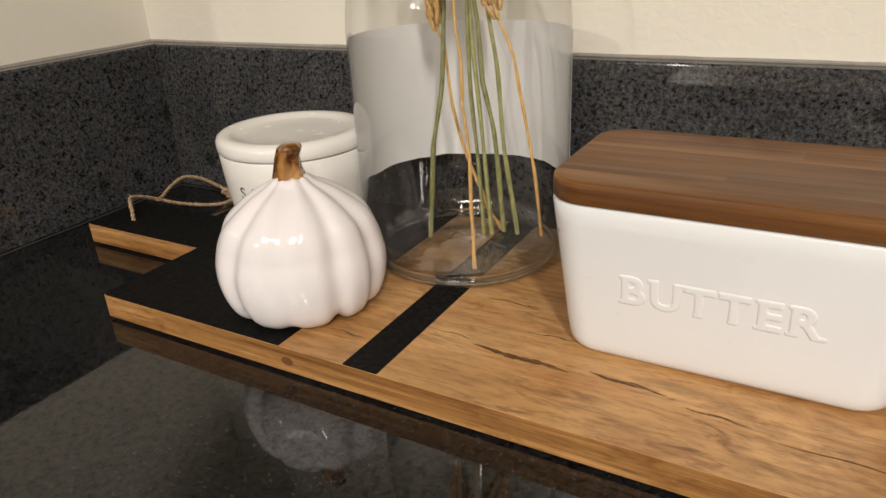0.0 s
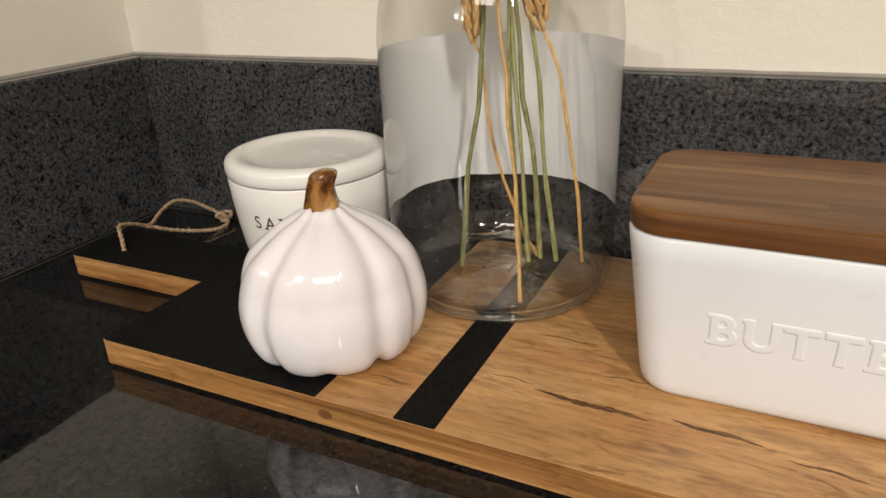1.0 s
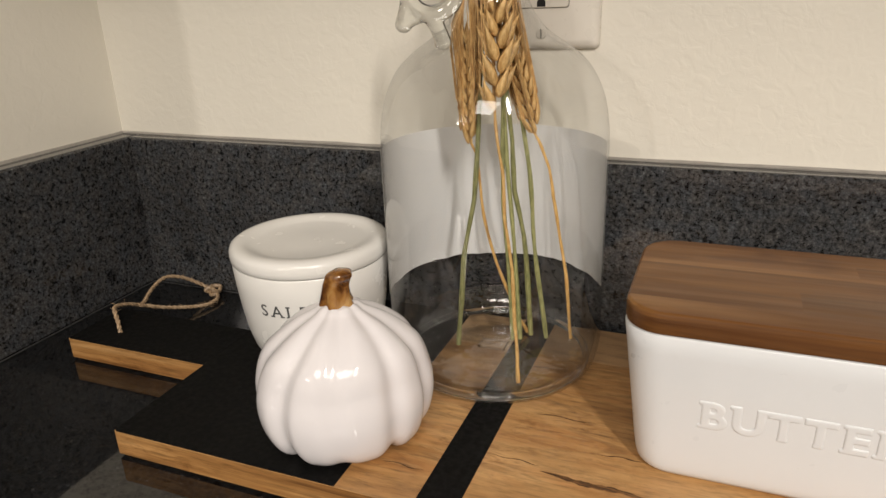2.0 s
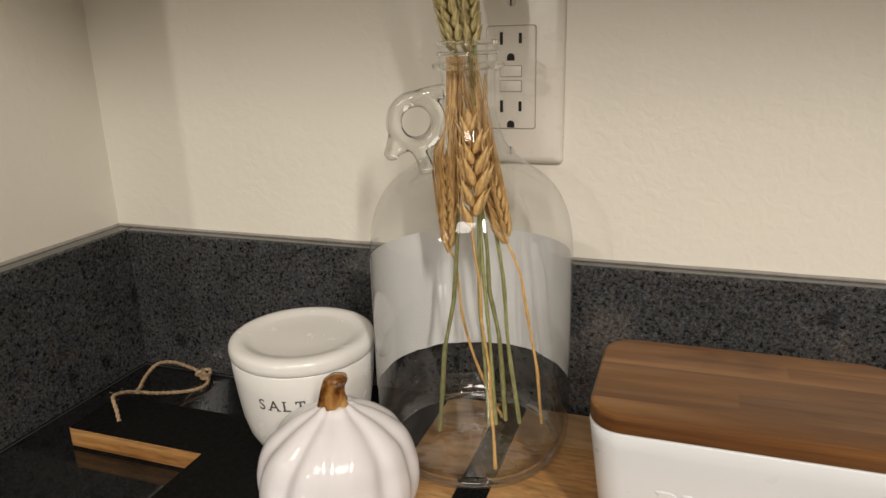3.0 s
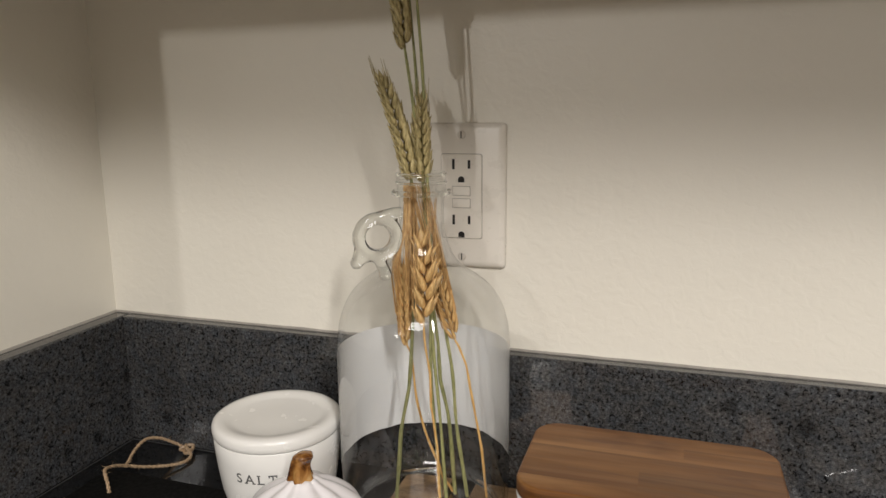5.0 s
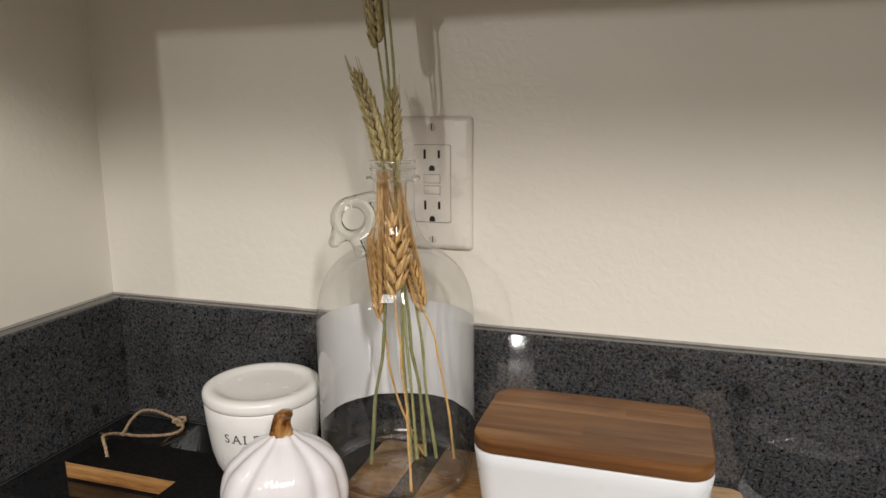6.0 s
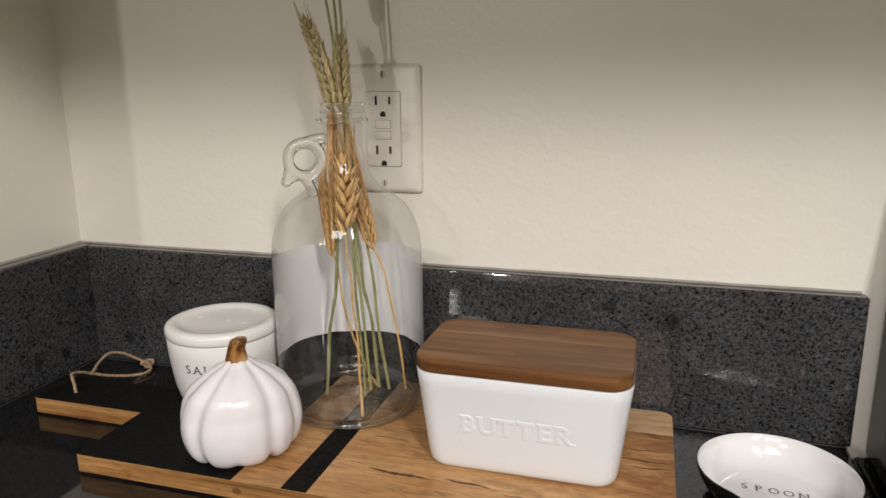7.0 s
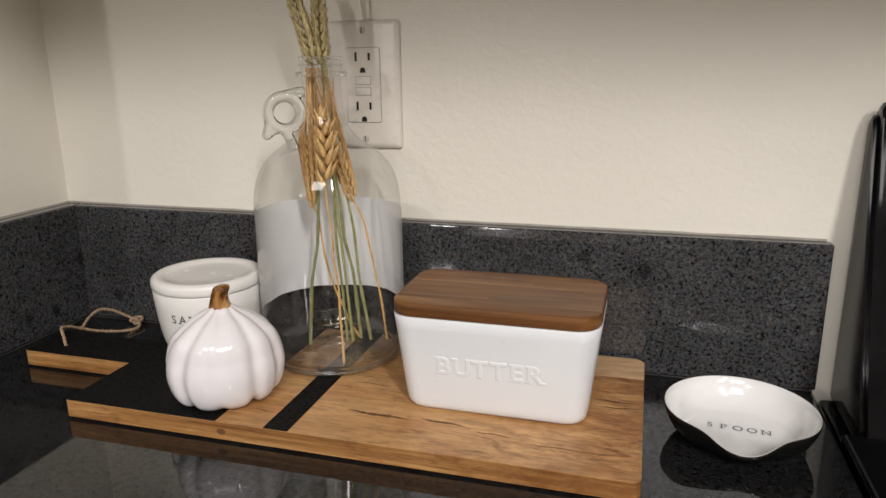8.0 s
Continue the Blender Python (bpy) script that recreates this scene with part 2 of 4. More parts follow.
GLASS = clear_glass("clear_glass")
SHELL = shell_glass("jug_wall_glass")
WAVY = shell_glass("jug_bottom_glass", 1.0, 60.0, 0.11)


def straw(name, a, b):
    m, t, p = material(name)
    v = coords(t, (1, 1, 0.25))
    c = mix(t, a, b, ramp(t, noise_tex(t, v, 700.0, 4.0), [(0.34, (0.0,)), (0.62, (1.0,))]))
    g = t.nodes.new("ShaderNodeNewGeometry")
    info = t.nodes.new("ShaderNodeObjectInfo")
    both = t.nodes.new("ShaderNodeMath")
    both.operation = "PINGPONG"
    both.inputs[1].default_value = 1.0
    total = t.nodes.new("ShaderNodeMath")
    t.links.new(g.outputs["Random Per Island"], total.inputs[0])
    t.links.new(info.outputs["Random"], total.inputs[1])
    t.links.new(total.outputs[0], both.inputs[0])
    shade = ramp(t, both.outputs[0], [(0.0, (0.70,)), (1.0, (1.2,))])
    t.links.new(mix(t, c, shade, 1.0, "MULTIPLY"), p.inputs["Base Color"])
    p.inputs["Roughness"].default_value = 0.5
    return m


GOLD_STRAW = straw("golden_straw", (0.46, 0.25, 0.07), (0.66, 0.42, 0.15))
GOLD_EAR = straw("golden_wheat", (0.42, 0.24, 0.08), (0.68, 0.46, 0.20))
GREEN_STRAW = straw("green_straw", (0.19, 0.20, 0.075), (0.35, 0.35, 0.15))
GREEN_EAR = straw("green_wheat", (0.20, 0.155, 0.055), (0.48, 0.395, 0.19))
AWN = straw("golden_awn", (0.38, 0.20, 0.065), (0.66, 0.43, 0.18))
TWINE = straw("jute_twine", (0.24, 0.155, 0.085), (0.44, 0.315, 0.195))

# ---------------------------------------------------------------- mesh helpers


def mesh_object(name, bm, mat, smooth=True, angle=40):
    bmesh.ops.recalc_face_normals(bm, faces=bm.faces)
    me = bpy.data.meshes.new(name)
    bm.to_mesh(me)
    bm.free()
    me.materials.append(mat)
    if smooth:
        me.shade_smooth()
        me.set_sharp_from_angle(angle=radians(angle))
    return new(name, me)


def part(name, bm, mat, parent, label="", smooth=True, angle=40):
    ob = mesh_object(name, bm, mat, smooth, angle)
    ob.parent = parent
    if label:
        tagged(ob, label)
    return ob


def thing(name, label, category, group="", kind="", at=(0, 0, 0)):
    ob = new(name)
    ob.empty_display_size = 0.02
    ob.location = at
    return tagged(ob, label, category, group, kind)


def keep(ob, parent):
    """Parent ob and leave it where it stands in the world."""
    ob.parent = parent
    ob.matrix_parent_inverse = Matrix.Translation(-parent.location)
    return ob


def box(x0, x1, y0, y1, z0, z1, bevel=0.0, segments=2):
    bm = bmesh.new()
    bmesh.ops.create_cube(bm, size=1, matrix=Matrix.LocRotScale(((x0 + x1) / 2, (y0 + y1) / 2, (z0 + z1) / 2), None, (x1 - x0, y1 - y0, z1 - z0)))
    if bevel:
        bmesh.ops.bevel(bm, geom=bm.edges[:], offset=bevel, segments=segments, profile=0.5, affect="EDGES")
    return bm


def loft(loops, cap_first=True, cap_last=True):
    """Closed loops of equal length, skinned in order."""
    bm = bmesh.new()
    rows = [[bm.verts.new(p) for p in loop] for loop in loops]
    n = len(rows[0])
    for a, b in zip(rows, rows[1:]):
        for i in range(n):
            j = (i + 1) % n
            bm.faces.new((a[i], a[j], b[j], b[i]))
    if cap_first:
        bm.faces.new(rows[0][::-1])
    if cap_last:
        bm.faces.new(rows[-1])
    return bm


def rounded(cx, cy, w, d, r, z, n=8):
    """A rectangle of w by d with round corners, at height z."""
    out = []
    r = min(r, w / 2 - 1e-5, d / 2 - 1e-5)
    for sx, sy, a0 in ((1, -1, -90), (1, 1, 0), (-1, 1, 90), (-1, -1, 180)):
        for i in range(n + 1):
            a = radians(a0 + 90 * i / n)
            out.append((cx + sx * (w / 2 - r) + r * math.cos(a), cy + sy * (d / 2 - r) + r * math.sin(a), z))
    return out


def lathe(profile, n=96, cx=0.0, cy=0.0, close=False):
    """Turn (radius, height) pairs about the z axis; a radius of 0 closes the end."""
    bm = bmesh.new()
    rows = []
    for r, z in profile:
        if r < 1e-6:
            rows.append([bm.verts.new((cx, cy, z))])
        else:
            rows.append([bm.verts.new((cx + r * math.cos(2 * math.pi * i / n), cy + r * math.sin(2 * math.pi * i / n), z)) for i in range(n)])
    pairs = list(zip(rows, rows[1:])) + ([(rows[-1], rows[0])] if close else [])
    for a, b in pairs:
        for i in range(n):
            j = (i + 1) % n
            if len(a) == 1 and len(b) == 1:
                continue
            if len(a) == 1:
                bm.faces.new((a[0], b[j], b[i]))
            elif len(b) == 1:
                bm.faces.new((a[i], a[j], b[0]))
            else:
                bm.faces.new((a[i], a[j], b[j], b[i]))
    return bm


def smooth_path(points, steps=8):
    """A Catmull-Rom line through the points."""
    pts = [Vector(p) for p in points]
    pts = [pts[0] * 2 - pts[1]] + pts + [pts[-1] * 2 - pts[-2]]
    out = []
    for k in range(1, len(pts) - 2):
        a, b, c, d = pts[k - 1:k + 3]
        for i in range(steps):
            u = i / steps
            out.append(0.5 * (2 * b + (c - a) * u + (2 * a - 5 * b + 4 * c - d) * u * u + (3 * b - a - 3 * c + d) * u ** 3))
    out.append(pts[-2])
    return out


def tube(bm, path, radius, n=8):
    """A round tube along the path, added to bm; radius: a number or a function of 0..1."""
    rows = []
    side = None
    for k, p in enumerate(path):
        d = (path[min(k + 1, len(path) - 1)] - path[max(k - 1, 0)]).normalized()
        if side is None:
            side = d.orthogonal().normalized()
        side = (side - d * side.dot(d)).normalized()
        up = d.cross(side)
        r = radius(k / (len(path) - 1)) if callable(radius) else radius
        rows.append([bm.verts.new(p + (side * math.cos(2 * math.pi * i / n) + up * math.sin(2 * math.pi * i / n)) * r) for i in range(n)])
    for a, b in zip(rows, rows[1:]):
        for i in range(n):
            j = (i + 1) % n
            bm.faces.new((a[i], a[j], b[j], b[i]))
    bm.faces.new(rows[0][::-1])
    bm.faces.new(rows[-1])
    return bm


def lettering(words, size, depth, bold=0.0, space=1.0, bevel=0.0):
    """The words as a bmesh in the xy plane, centred, letters upright along y."""
    data = bpy.data.curves.new("letters", "FONT")
    data.body, data.size, data.extrude, data.offset, data.space_character = words, size, depth, bold, space
    data.bevel_depth, data.bevel_resolution, data.resolution_u = bevel, 2, 6
    data.align_x, data.align_y = "CENTER", "CENTER"
    ob = bpy.data.objects.new("letters", data)
    scene.collection.objects.link(ob)
    bpy.context.view_layer.update()
    me = bpy.data.meshes.new_from_object(ob.evaluated_get(bpy.context.evaluated_depsgraph_get()))
    bpy.data.objects.remove(ob)
    bm = bmesh.new()
    bm.from_mesh(me)
    bpy.data.meshes.remove(me)
    return bm


SERIFS = {"B": "bl tl", "U": "tl tr", "T": "bm el er", "E": "bl tl", "R": "bl tl br", "S": "", "A": "bl br", "L": "bl tl", "P": "bl tl", "O": "", "N": "bl tl tr"}


def serif_word(words, size, pitch, thick, depth, bevel, bold):
    """The words letter by letter, evenly spaced, with small slab serifs; centred in the xy plane."""
    out = bmesh.new()
    stem = size * 0.10
    for k, ch in enumerate(words):
        bm = lettering(ch, size, depth, bold, 1.0, bevel)
        xs = [v.co.x for v in bm.verts]
        ys = [v.co.y for v in bm.verts]
        x0, x1, y0, y1 = min(xs), max(xs), min(ys), max(ys)
        cx = (k - (len(words) - 1) / 2) * pitch
        cy = (y0 + y1) / 2
        half = stem * 1.25
        for code in SERIFS[ch].split():
            if code in ("el", "er"):
                x = x0 + thick * 0.6 if code == "el" else x1 - thick * 0.6
                r = (x - thick / 2, x + thick / 2, y1 - size * 0.20, y1 - thick * 0.5)
            else:
                y = y0 if code[0] == "b" else y1 - thick
                x = {"l": x0 + stem * 0.55, "r": x1 - stem * 0.55, "m": (x0 + x1) / 2}[code[1]]
                r = (x - half, x + half, y, y + thick)
            bar = box(r[0], r[1], r[2], r[3], -depth - bevel * 0.9, depth + bevel * 0.9 + 1e-5, min(bevel, thick * 0.35)) if bevel else None
            if bar is None:
                bar = bmesh.new()
                bar.faces.new([bar.verts.new((x, y, 0.00001)) for x, y in ((r[0], r[2]), (r[1], r[2]), (r[1], r[3]), (r[0], r[3]))])
            me = bpy.data.meshes.new("bar")
            bar.to_mesh(me)
            bar.free()
            bm.from_mesh(me)
            bpy.data.meshes.remove(me)
        bmesh.ops.translate(bm, vec=(cx - (x0 + x1) / 2, -cy, 0), verts=bm.verts)
        me = bpy.data.meshes.new("letter")
        bm.to_mesh(me)
        bm.free()
        out.from_mesh(me)
        bpy.data.meshes.remove(me)
    return out


# ---------------------------------------------------------------- structure
COUNTER = -0.002
SPLASH_TOP = 0.126
SPLASH_Y = -0.0135
SPLASH_X = 0.018
LEFT_END = -0.66


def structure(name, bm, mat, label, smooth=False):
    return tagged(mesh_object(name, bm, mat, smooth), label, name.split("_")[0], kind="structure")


structure("wall_north", box(-3.2, 3.6, 0.0, 0.12, -0.92, 1.5), PAINT, "cream painted textured wall behind the counter")
structure("wall_west", box(-0.12, 0.0, LEFT_END, 0.0, -0.92, 1.5), PAINT, "cream painted short side wall at the counter's end")
structure("wall_far_west", box(-3.3, -3.2, -5.6, 0.12, -0.92, 1.5), PAINT, "plain cream wall of the room")
structure("wall_east", box(3.6, 3.7, -5.6, 0.12, -0.92, 1.5), PAINT, "plain cream wall of the room")
structure("wall_south", box(-3.3, 3.7, -5.7, -5.6, -0.92, 1.5), PAINT, "plain cream wall of the room")
structure("ceiling", box(-3.3, 3.7, -5.7, 0.12, 1.5, 1.6), CEILING_PAINT, "plain white ceiling")
structure("floor", box(-3.3, 3.7, -5.7, 0.12, -1.0, -0.92), FLOOR_MAT, "dark tiled floor")
# Plain block for the unseen upper cabinet; casts the shadow along the wall top.
structure("soffit", box(0.002, 2.6, -0.33, -0.002, 0.458, 1.498), SOFFIT_MAT, "unseen upper cabinet above the counter that shades the wall top")

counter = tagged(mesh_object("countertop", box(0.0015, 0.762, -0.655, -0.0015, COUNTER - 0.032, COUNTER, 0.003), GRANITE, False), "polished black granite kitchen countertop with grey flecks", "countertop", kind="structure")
structure("base_cabinet", box(0.004, 0.760, -0.615, -0.004, -0.918, COUNTER - 0.0335), CABINET_MAT, "plain brown cabinet front under the countertop")
tagged(mesh_object("backsplash_north", box(0.0185, 0.7635, SPLASH_Y, -0.0006, COUNTER + 0.0006, SPLASH_TOP, 0.0018, 3), SPLASH, False), "polished black granite backsplash strip along the wall, coloured paler as lit", "backsplash", kind="structure")
tagged(mesh_object("backsplash_west", box(0.0006, SPLASH_X, -0.652, -0.0006, COUNTER + 0.0006, SPLASH_TOP, 0.0018, 3), SPLASH, False), "polished black granite backsplash strip on the side wall, coloured paler as lit", "backsplash", kind="structure")


def caulk_line(name, points, r, mat=CAULK):
    bm = bmesh.new()
    path = []
    for a, b in zip(points, points[1:]):
        for i in range(40):
            u = i / 40
            p = Vector(a).lerp(Vector(b), u)
            path.append(p + Vector((0, 0, 0.0006 * noise.noise(p * 60))))
    path.append(Vector(points[-1]))
    tube(bm, path, r, 6)
    return tagged(mesh_object(name, bm, mat), "uneven bead of caulk where stone meets wall", "caulk", kind="structure")


caulk_line("trim_caulk_north", [(0.0, -0.0005, SPLASH_TOP + 0.0003), (0.76, -0.0005, SPLASH_TOP + 0.0003)], 0.0017)
caulk_line("trim_caulk_west", [(0.0005, 0.0, SPLASH_TOP + 0.0003), (0.0005, -0.65, SPLASH_TOP + 0.0003)], 0.0017)
caulk_line("trim_seam_west", [(SPLASH_X, SPLASH_Y, COUNTER + 0.0002), (SPLASH_X, -0.65, COUNTER + 0.0002)], 0.0006, SEAM)
caulk_line("trim_seam_north", [(SPLASH_X, SPLASH_Y, COUNTER + 0.0002), (0.761, SPLASH_Y, COUNTER + 0.0002)], 0.0006, SEAM)

# ---------------------------------------------------------------- serving board
BOARD_TOP = 0.0142
B_X0, B_X1, B_Y0, B_Y1 = 0.180, 0.6235, -0.2155, -0.0195
H_X0, H_Y0, H_Y1 = 0.064, -0.1425, -0.0925


def slab(x0, x1, y0, y1, z0, z1, r=(0, 0, 0, 0), ease=0.00015):
    """A flat piece with its own corner radii (right front, right back, left back, left front) and eased edges."""
    def ring(inset, z):
        out = []
        for (cx, cy, sx, sy, a0), rr in zip(((x1, y0, 1, -1, -90), (x1, y1, 1, 1, 0), (x0, y1, -1, 1, 90), (x0, y0, -1, -1, 180)), r):
            rr = max(rr, 0.0009)
            for i in range(7):
                a = radians(a0 + 90 * i / 6)
                out.append((cx - sx * rr + (rr - inset) * math.cos(a), cy - sy * rr + (rr - inset) * math.sin(a), z))
        return out
    return loft([ring(ease, z0), ring(0, z0 + ease), ring(0, z1 - ease), ring(ease, z1)])


board = thing("serving_board", "long mango wood serving board with black painted handle end and stripe", "serving board")
STAVE = -0.0625


def plank(name, bm, mat, label):
    """A piece of the board whose sides take a darker wood colour than its top."""
    ob = part(name, bm, mat, board, label)
    ob.data.materials.append(EDGE_WOOD)
    for face in ob.data.polygons:
        if abs(face.normal.z) < 0.5:
            face.material_index = 1
    return ob


plank("plank", slab(B_X0, B_X1, B_Y0, STAVE, 0.0, BOARD_TOP, (0.006, 0, 0, 0.002)), BOARD_WOOD, "warm brown mango wood with dark grain cracks")
plank("plank", slab(B_X0, B_X1, STAVE, B_Y1, 0.0, BOARD_TOP, (0, 0.010, 0.002, 0)), PALE_WOOD, "pale honey wood stave")
plank("handle", slab(H_X0, B_X0, H_Y0, H_Y1, 0.0, BOARD_TOP, (0, 0, 0.002, 0.002)), BOARD_WOOD, "short wooden handle with bare sides")
PAINT_Z = BOARD_TOP + 0.0004
part("paint", slab(H_X0 + 0.0004, B_X0 + 0.0004, H_Y0 + 0.0003, H_Y1 - 0.0003, BOARD_TOP - 0.0004, PAINT_Z, (0, 0, 0.002, 0.002), 0.0002), BLACK_PAINT, board, "matte black painted top of the handle")
part("paint", slab(B_X0 + 0.0004, 0.3165, B_Y0 + 0.0003, B_Y1 - 0.0003, BOARD_TOP - 0.0004, PAINT_Z, (0, 0, 0.002, 0.002), 0.0002), BLACK_PAINT, board, "matte black painted end of the board")
part("stripe", slab(0.3565, 0.3765, B_Y0 + 0.0003, B_Y1 - 0.0003, BOARD_TOP - 0.0004, PAINT_Z, (0, 0, 0, 0), 0.0002), BLACK_PAINT, board, "matte black painted stripe across the board")
for fx, fy in ((0.20, -0.20), (0.20, -0.035), (0.605, -0.20), (0.605, -0.035)):
    part("foot", lathe([(0, COUNTER), (0.005, COUNTER), (0.005, 0.0003), (0, 0.0003)], 16, fx, fy), RUBBER, board, "small black rubber foot")


def crack(x0, x1, y, width, bend, seed):
    """A thin dark split in the grain, tapering at both ends, a hair above the wood."""
    rnd = random.Random(seed)
    n = 26
    top, low = [], []
    for i in range(n + 1):
        u = i / n
        w = width * (math.sin(math.pi * u) ** 0.8) * (0.55 + 0.45 * rnd.random()) + 0.00012
        yy = y + bend * (u - 0.5) + 0.0006 * math.sin(9 * u + seed)
        x = x0 + (x1 - x0) * u
        top.append((x, yy + w / 2, BOARD_TOP + 0.00012))
        low.append((x, yy - w / 2, BOARD_TOP + 0.00012))
    bm = bmesh.new()
    a = [bm.verts.new(p) for p in top]
    b = [bm.verts.new(p) for p in low]
    for i in range(n):
        bm.faces.new((b[i], b[i + 1], a[i + 1], a[i]))
    return bm


for c in ((0.405, 0.456, -0.1745, 0.0042, -0.003, 1), (0.464, 0.500, -0.1735, 0.0030, -0.003, 2), (0.508, 0.535, -0.181, 0.0014, -0.002, 3),
          (0.430, 0.452, -0.150, 0.0010, 0.001, 4), (0.392, 0.425, -0.126, 0.0010, 0.0, 5), (0.585, 0.621, -0.108, 0.0026, -0.002, 6),
          (0.590, 0.622, -0.118, 0.0020, 0.002, 7), (0.588, 0.620, -0.092, 0.0012, 0.001, 8), (0.380, 0.404, -0.168, 0.0008, -0.001, 9),
          (0.545, 0.600, -0.188, 0.0010, -0.002, 10), (0.330, 0.352, -0.190, 0.0008, -0.001, 11)):
    part("crack", crack(*c), CRACK_MAT, board, smooth=False)
bm = bmesh.new()
bmesh.ops.create_circle(bm, cap_ends=True, segments=14, radius=0.0032, matrix=Matrix.Translation((0.3215, B_Y0 - 0.0002, 0.0065)) @ Matrix.Rotation(radians(90), 4, "X") @ Matrix.Diagonal((1.2, 0.8, 1, 1)))
part("knot", bm, KNOT_MAT, board, "small brown knot in the edge", smooth=False)

# ---------------------------------------------------------------- twine on the handle
twine = thing("twine_loop", "loop of rough tan jute twine knotted through the board handle", "twine")


def ply(path, radius, turns, phase):
    """One strand wound about the path."""
    out, side = [], None
    length = 0.0
    for k, p in enumerate(path):
        d = (path[min(k + 1, len(path) - 1)] - path[max(k - 1, 0)]).normalized()
        if side is None:
            side = d.orthogonal().normalized()
        side = (side - d * side.dot(d)).normalized()
        up = d.cross(side)
        if k:
            length += (p - path[k - 1]).length
        a = phase + length * turns
        out.append(p + (side * math.cos(a) + up * math.sin(a)) * radius)
    return out


LOOP = [(0.0945, -0.1250, 0.0150), (0.0890, -0.1205, 0.0215), (0.0815, -0.1145, 0.0270), (0.0785, -0.1040, 0.0245), (0.0770, -0.0910, 0.0185), (0.0830, -0.0740, 0.0095), (0.0920, -0.0590, 0.0040), (0.1000, -0.0460, 0.0012),
        (0.1015, -0.0340, 0.0010), (0.0950, -0.0255, 0.0020), (0.0860, -0.0240, 0.0050), (0.0780, -0.0280, 0.0105), (0.0715, -0.0380, 0.0185), (0.0675, -0.0510, 0.0225), (0.0680, -0.0660, 0.0190), (0.0730, -0.0800, 0.0155), (0.0780, -0.0890, 0.0175)]
line = smooth_path(LOOP, 14)
for k in range(2):
    part("strand", tube(bmesh.new(), ply(line, 0.00062, 760, math.pi * k), 0.00098, 6), TWINE, twine)
KNOT = [(0.0905 + 0.0050 * math.cos(a), -0.0235 + 0.0040 * math.sin(a * 1.5 + 0.4), 0.0035 + 0.0030 * math.sin(a)) for a in [i * 0.75 for i in range(18)]]
part("knot", tube(bmesh.new(), smooth_path(KNOT, 5), 0.0016, 6), TWINE, twine)
rnd = random.Random(4)
bm = bmesh.new()
for i in range(70):
    p = rnd.choice(line)
    q = p + Vector((rnd.uniform(-1, 1), rnd.uniform(-1, 1), rnd.uniform(-0.4, 1))) * 0.0034
    tube(bm, [p, p.lerp(q, 0.5) + Vector((0, 0, 0.0004)), q], 0.00012, 3)
tagged(part("fibre", bm, TWINE, twine, "loose hairs of jute"), kind="stuff")

# ---------------------------------------------------------------- salt crock
SALT_AT = (0.2385, -0.0965)
crock = thing("salt_crock", "white ceramic salt crock with dished lid and grey lettering", "salt crock")
SB = PAINT_Z
body_profile = [(0.0, SB + 0.001), (0.028, SB + 0.001), (0.0300, SB), (0.0325, SB + 0.0008), (0.0365, SB + 0.0045), (0.0405, SB + 0.0125), (0.0435, SB + 0.024), (0.0455, SB + 0.038), (0.0470, SB + 0.052), (0.0479, SB + 0.0653), (0.0474, SB + 0.0661), (0.0430, SB + 0.0661), (0.0415, SB + 0.060), (0.0400, SB + 0.030), (0.033, SB + 0.008), (0.0, SB + 0.006)]
crock_body = part("body", lathe(body_profile, 96, *SALT_AT), SALT_GLAZE, crock)
LZ = SB + 0.0668
part("lid", lathe([(0.0, LZ - 0.004), (0.041, LZ - 0.004), (0.0415, LZ), (0.0479, LZ + 0.0002), (0.0484, LZ + 0.0008), (0.0487, LZ + 0.0035), (0.0486, LZ + 0.0062), (0.0478, LZ + 0.0084), (0.0460, LZ + 0.0097), (0.0438, LZ + 0.0101), (0.0412, LZ + 0.0099), (0.0385, LZ + 0.0093), (0.0355, LZ + 0.0082), (0.0320, LZ + 0.0076), (0.015, LZ + 0.0073), (0.0, LZ + 0.0073)], 96, *SALT_AT), SALT_GLAZE, crock, "white lid with a shallow dish and raised rim")


def wrap_letters(words, size, centre, at, radius_of, z, space):
    bm = serif_word(words, size, space, size * 0.08, 0.0, 0.0, 0.00006)
    bmesh.ops.triangulate(bm, faces=bm.faces[:])
    bmesh.ops.subdivide_edges(bm, edges=[e for e in bm.edges if e.calc_length() > 0.002], cuts=2)
    for vert in bm.verts:
        zz = z + vert.co.y
        r = radius_of(zz) + 0.00025
        a = radians(centre) + vert.co.x / r
        vert.co = (at[0] + r * math.cos(a), at[1] + r * math.sin(a), zz)
    return bm


def crock_radius(z):
    pts = [(h, r) for r, h in body_profile[3:10]]
    for (h0, r0), (h1, r1) in zip(pts, pts[1:]):
        if h0 <= z <= h1:
            return r0 + (r1 - r0) * (z - h0) / (h1 - h0)
    return 0.0475


part("lettering", wrap_letters("SALT", 0.0108, -80.0, SALT_AT, crock_radius, 0.0608, 0.0086), INK, crock, "dark grey printed word", smooth=False)

# ---------------------------------------------------------------- pumpkin
PUMPKIN_AT = Vector((0.2998, -0.1700, 0.0))
pumpkin = thing("ceramic_pumpkin", "glossy white ceramic pumpkin with a brown glazed stem", "pumpkin")


def a_near(a, degrees):
    """The angle from a to the given direction, between minus and plus half a turn."""
    return (a - radians(degrees) + math.pi) % (2 * math.pi) - math.pi


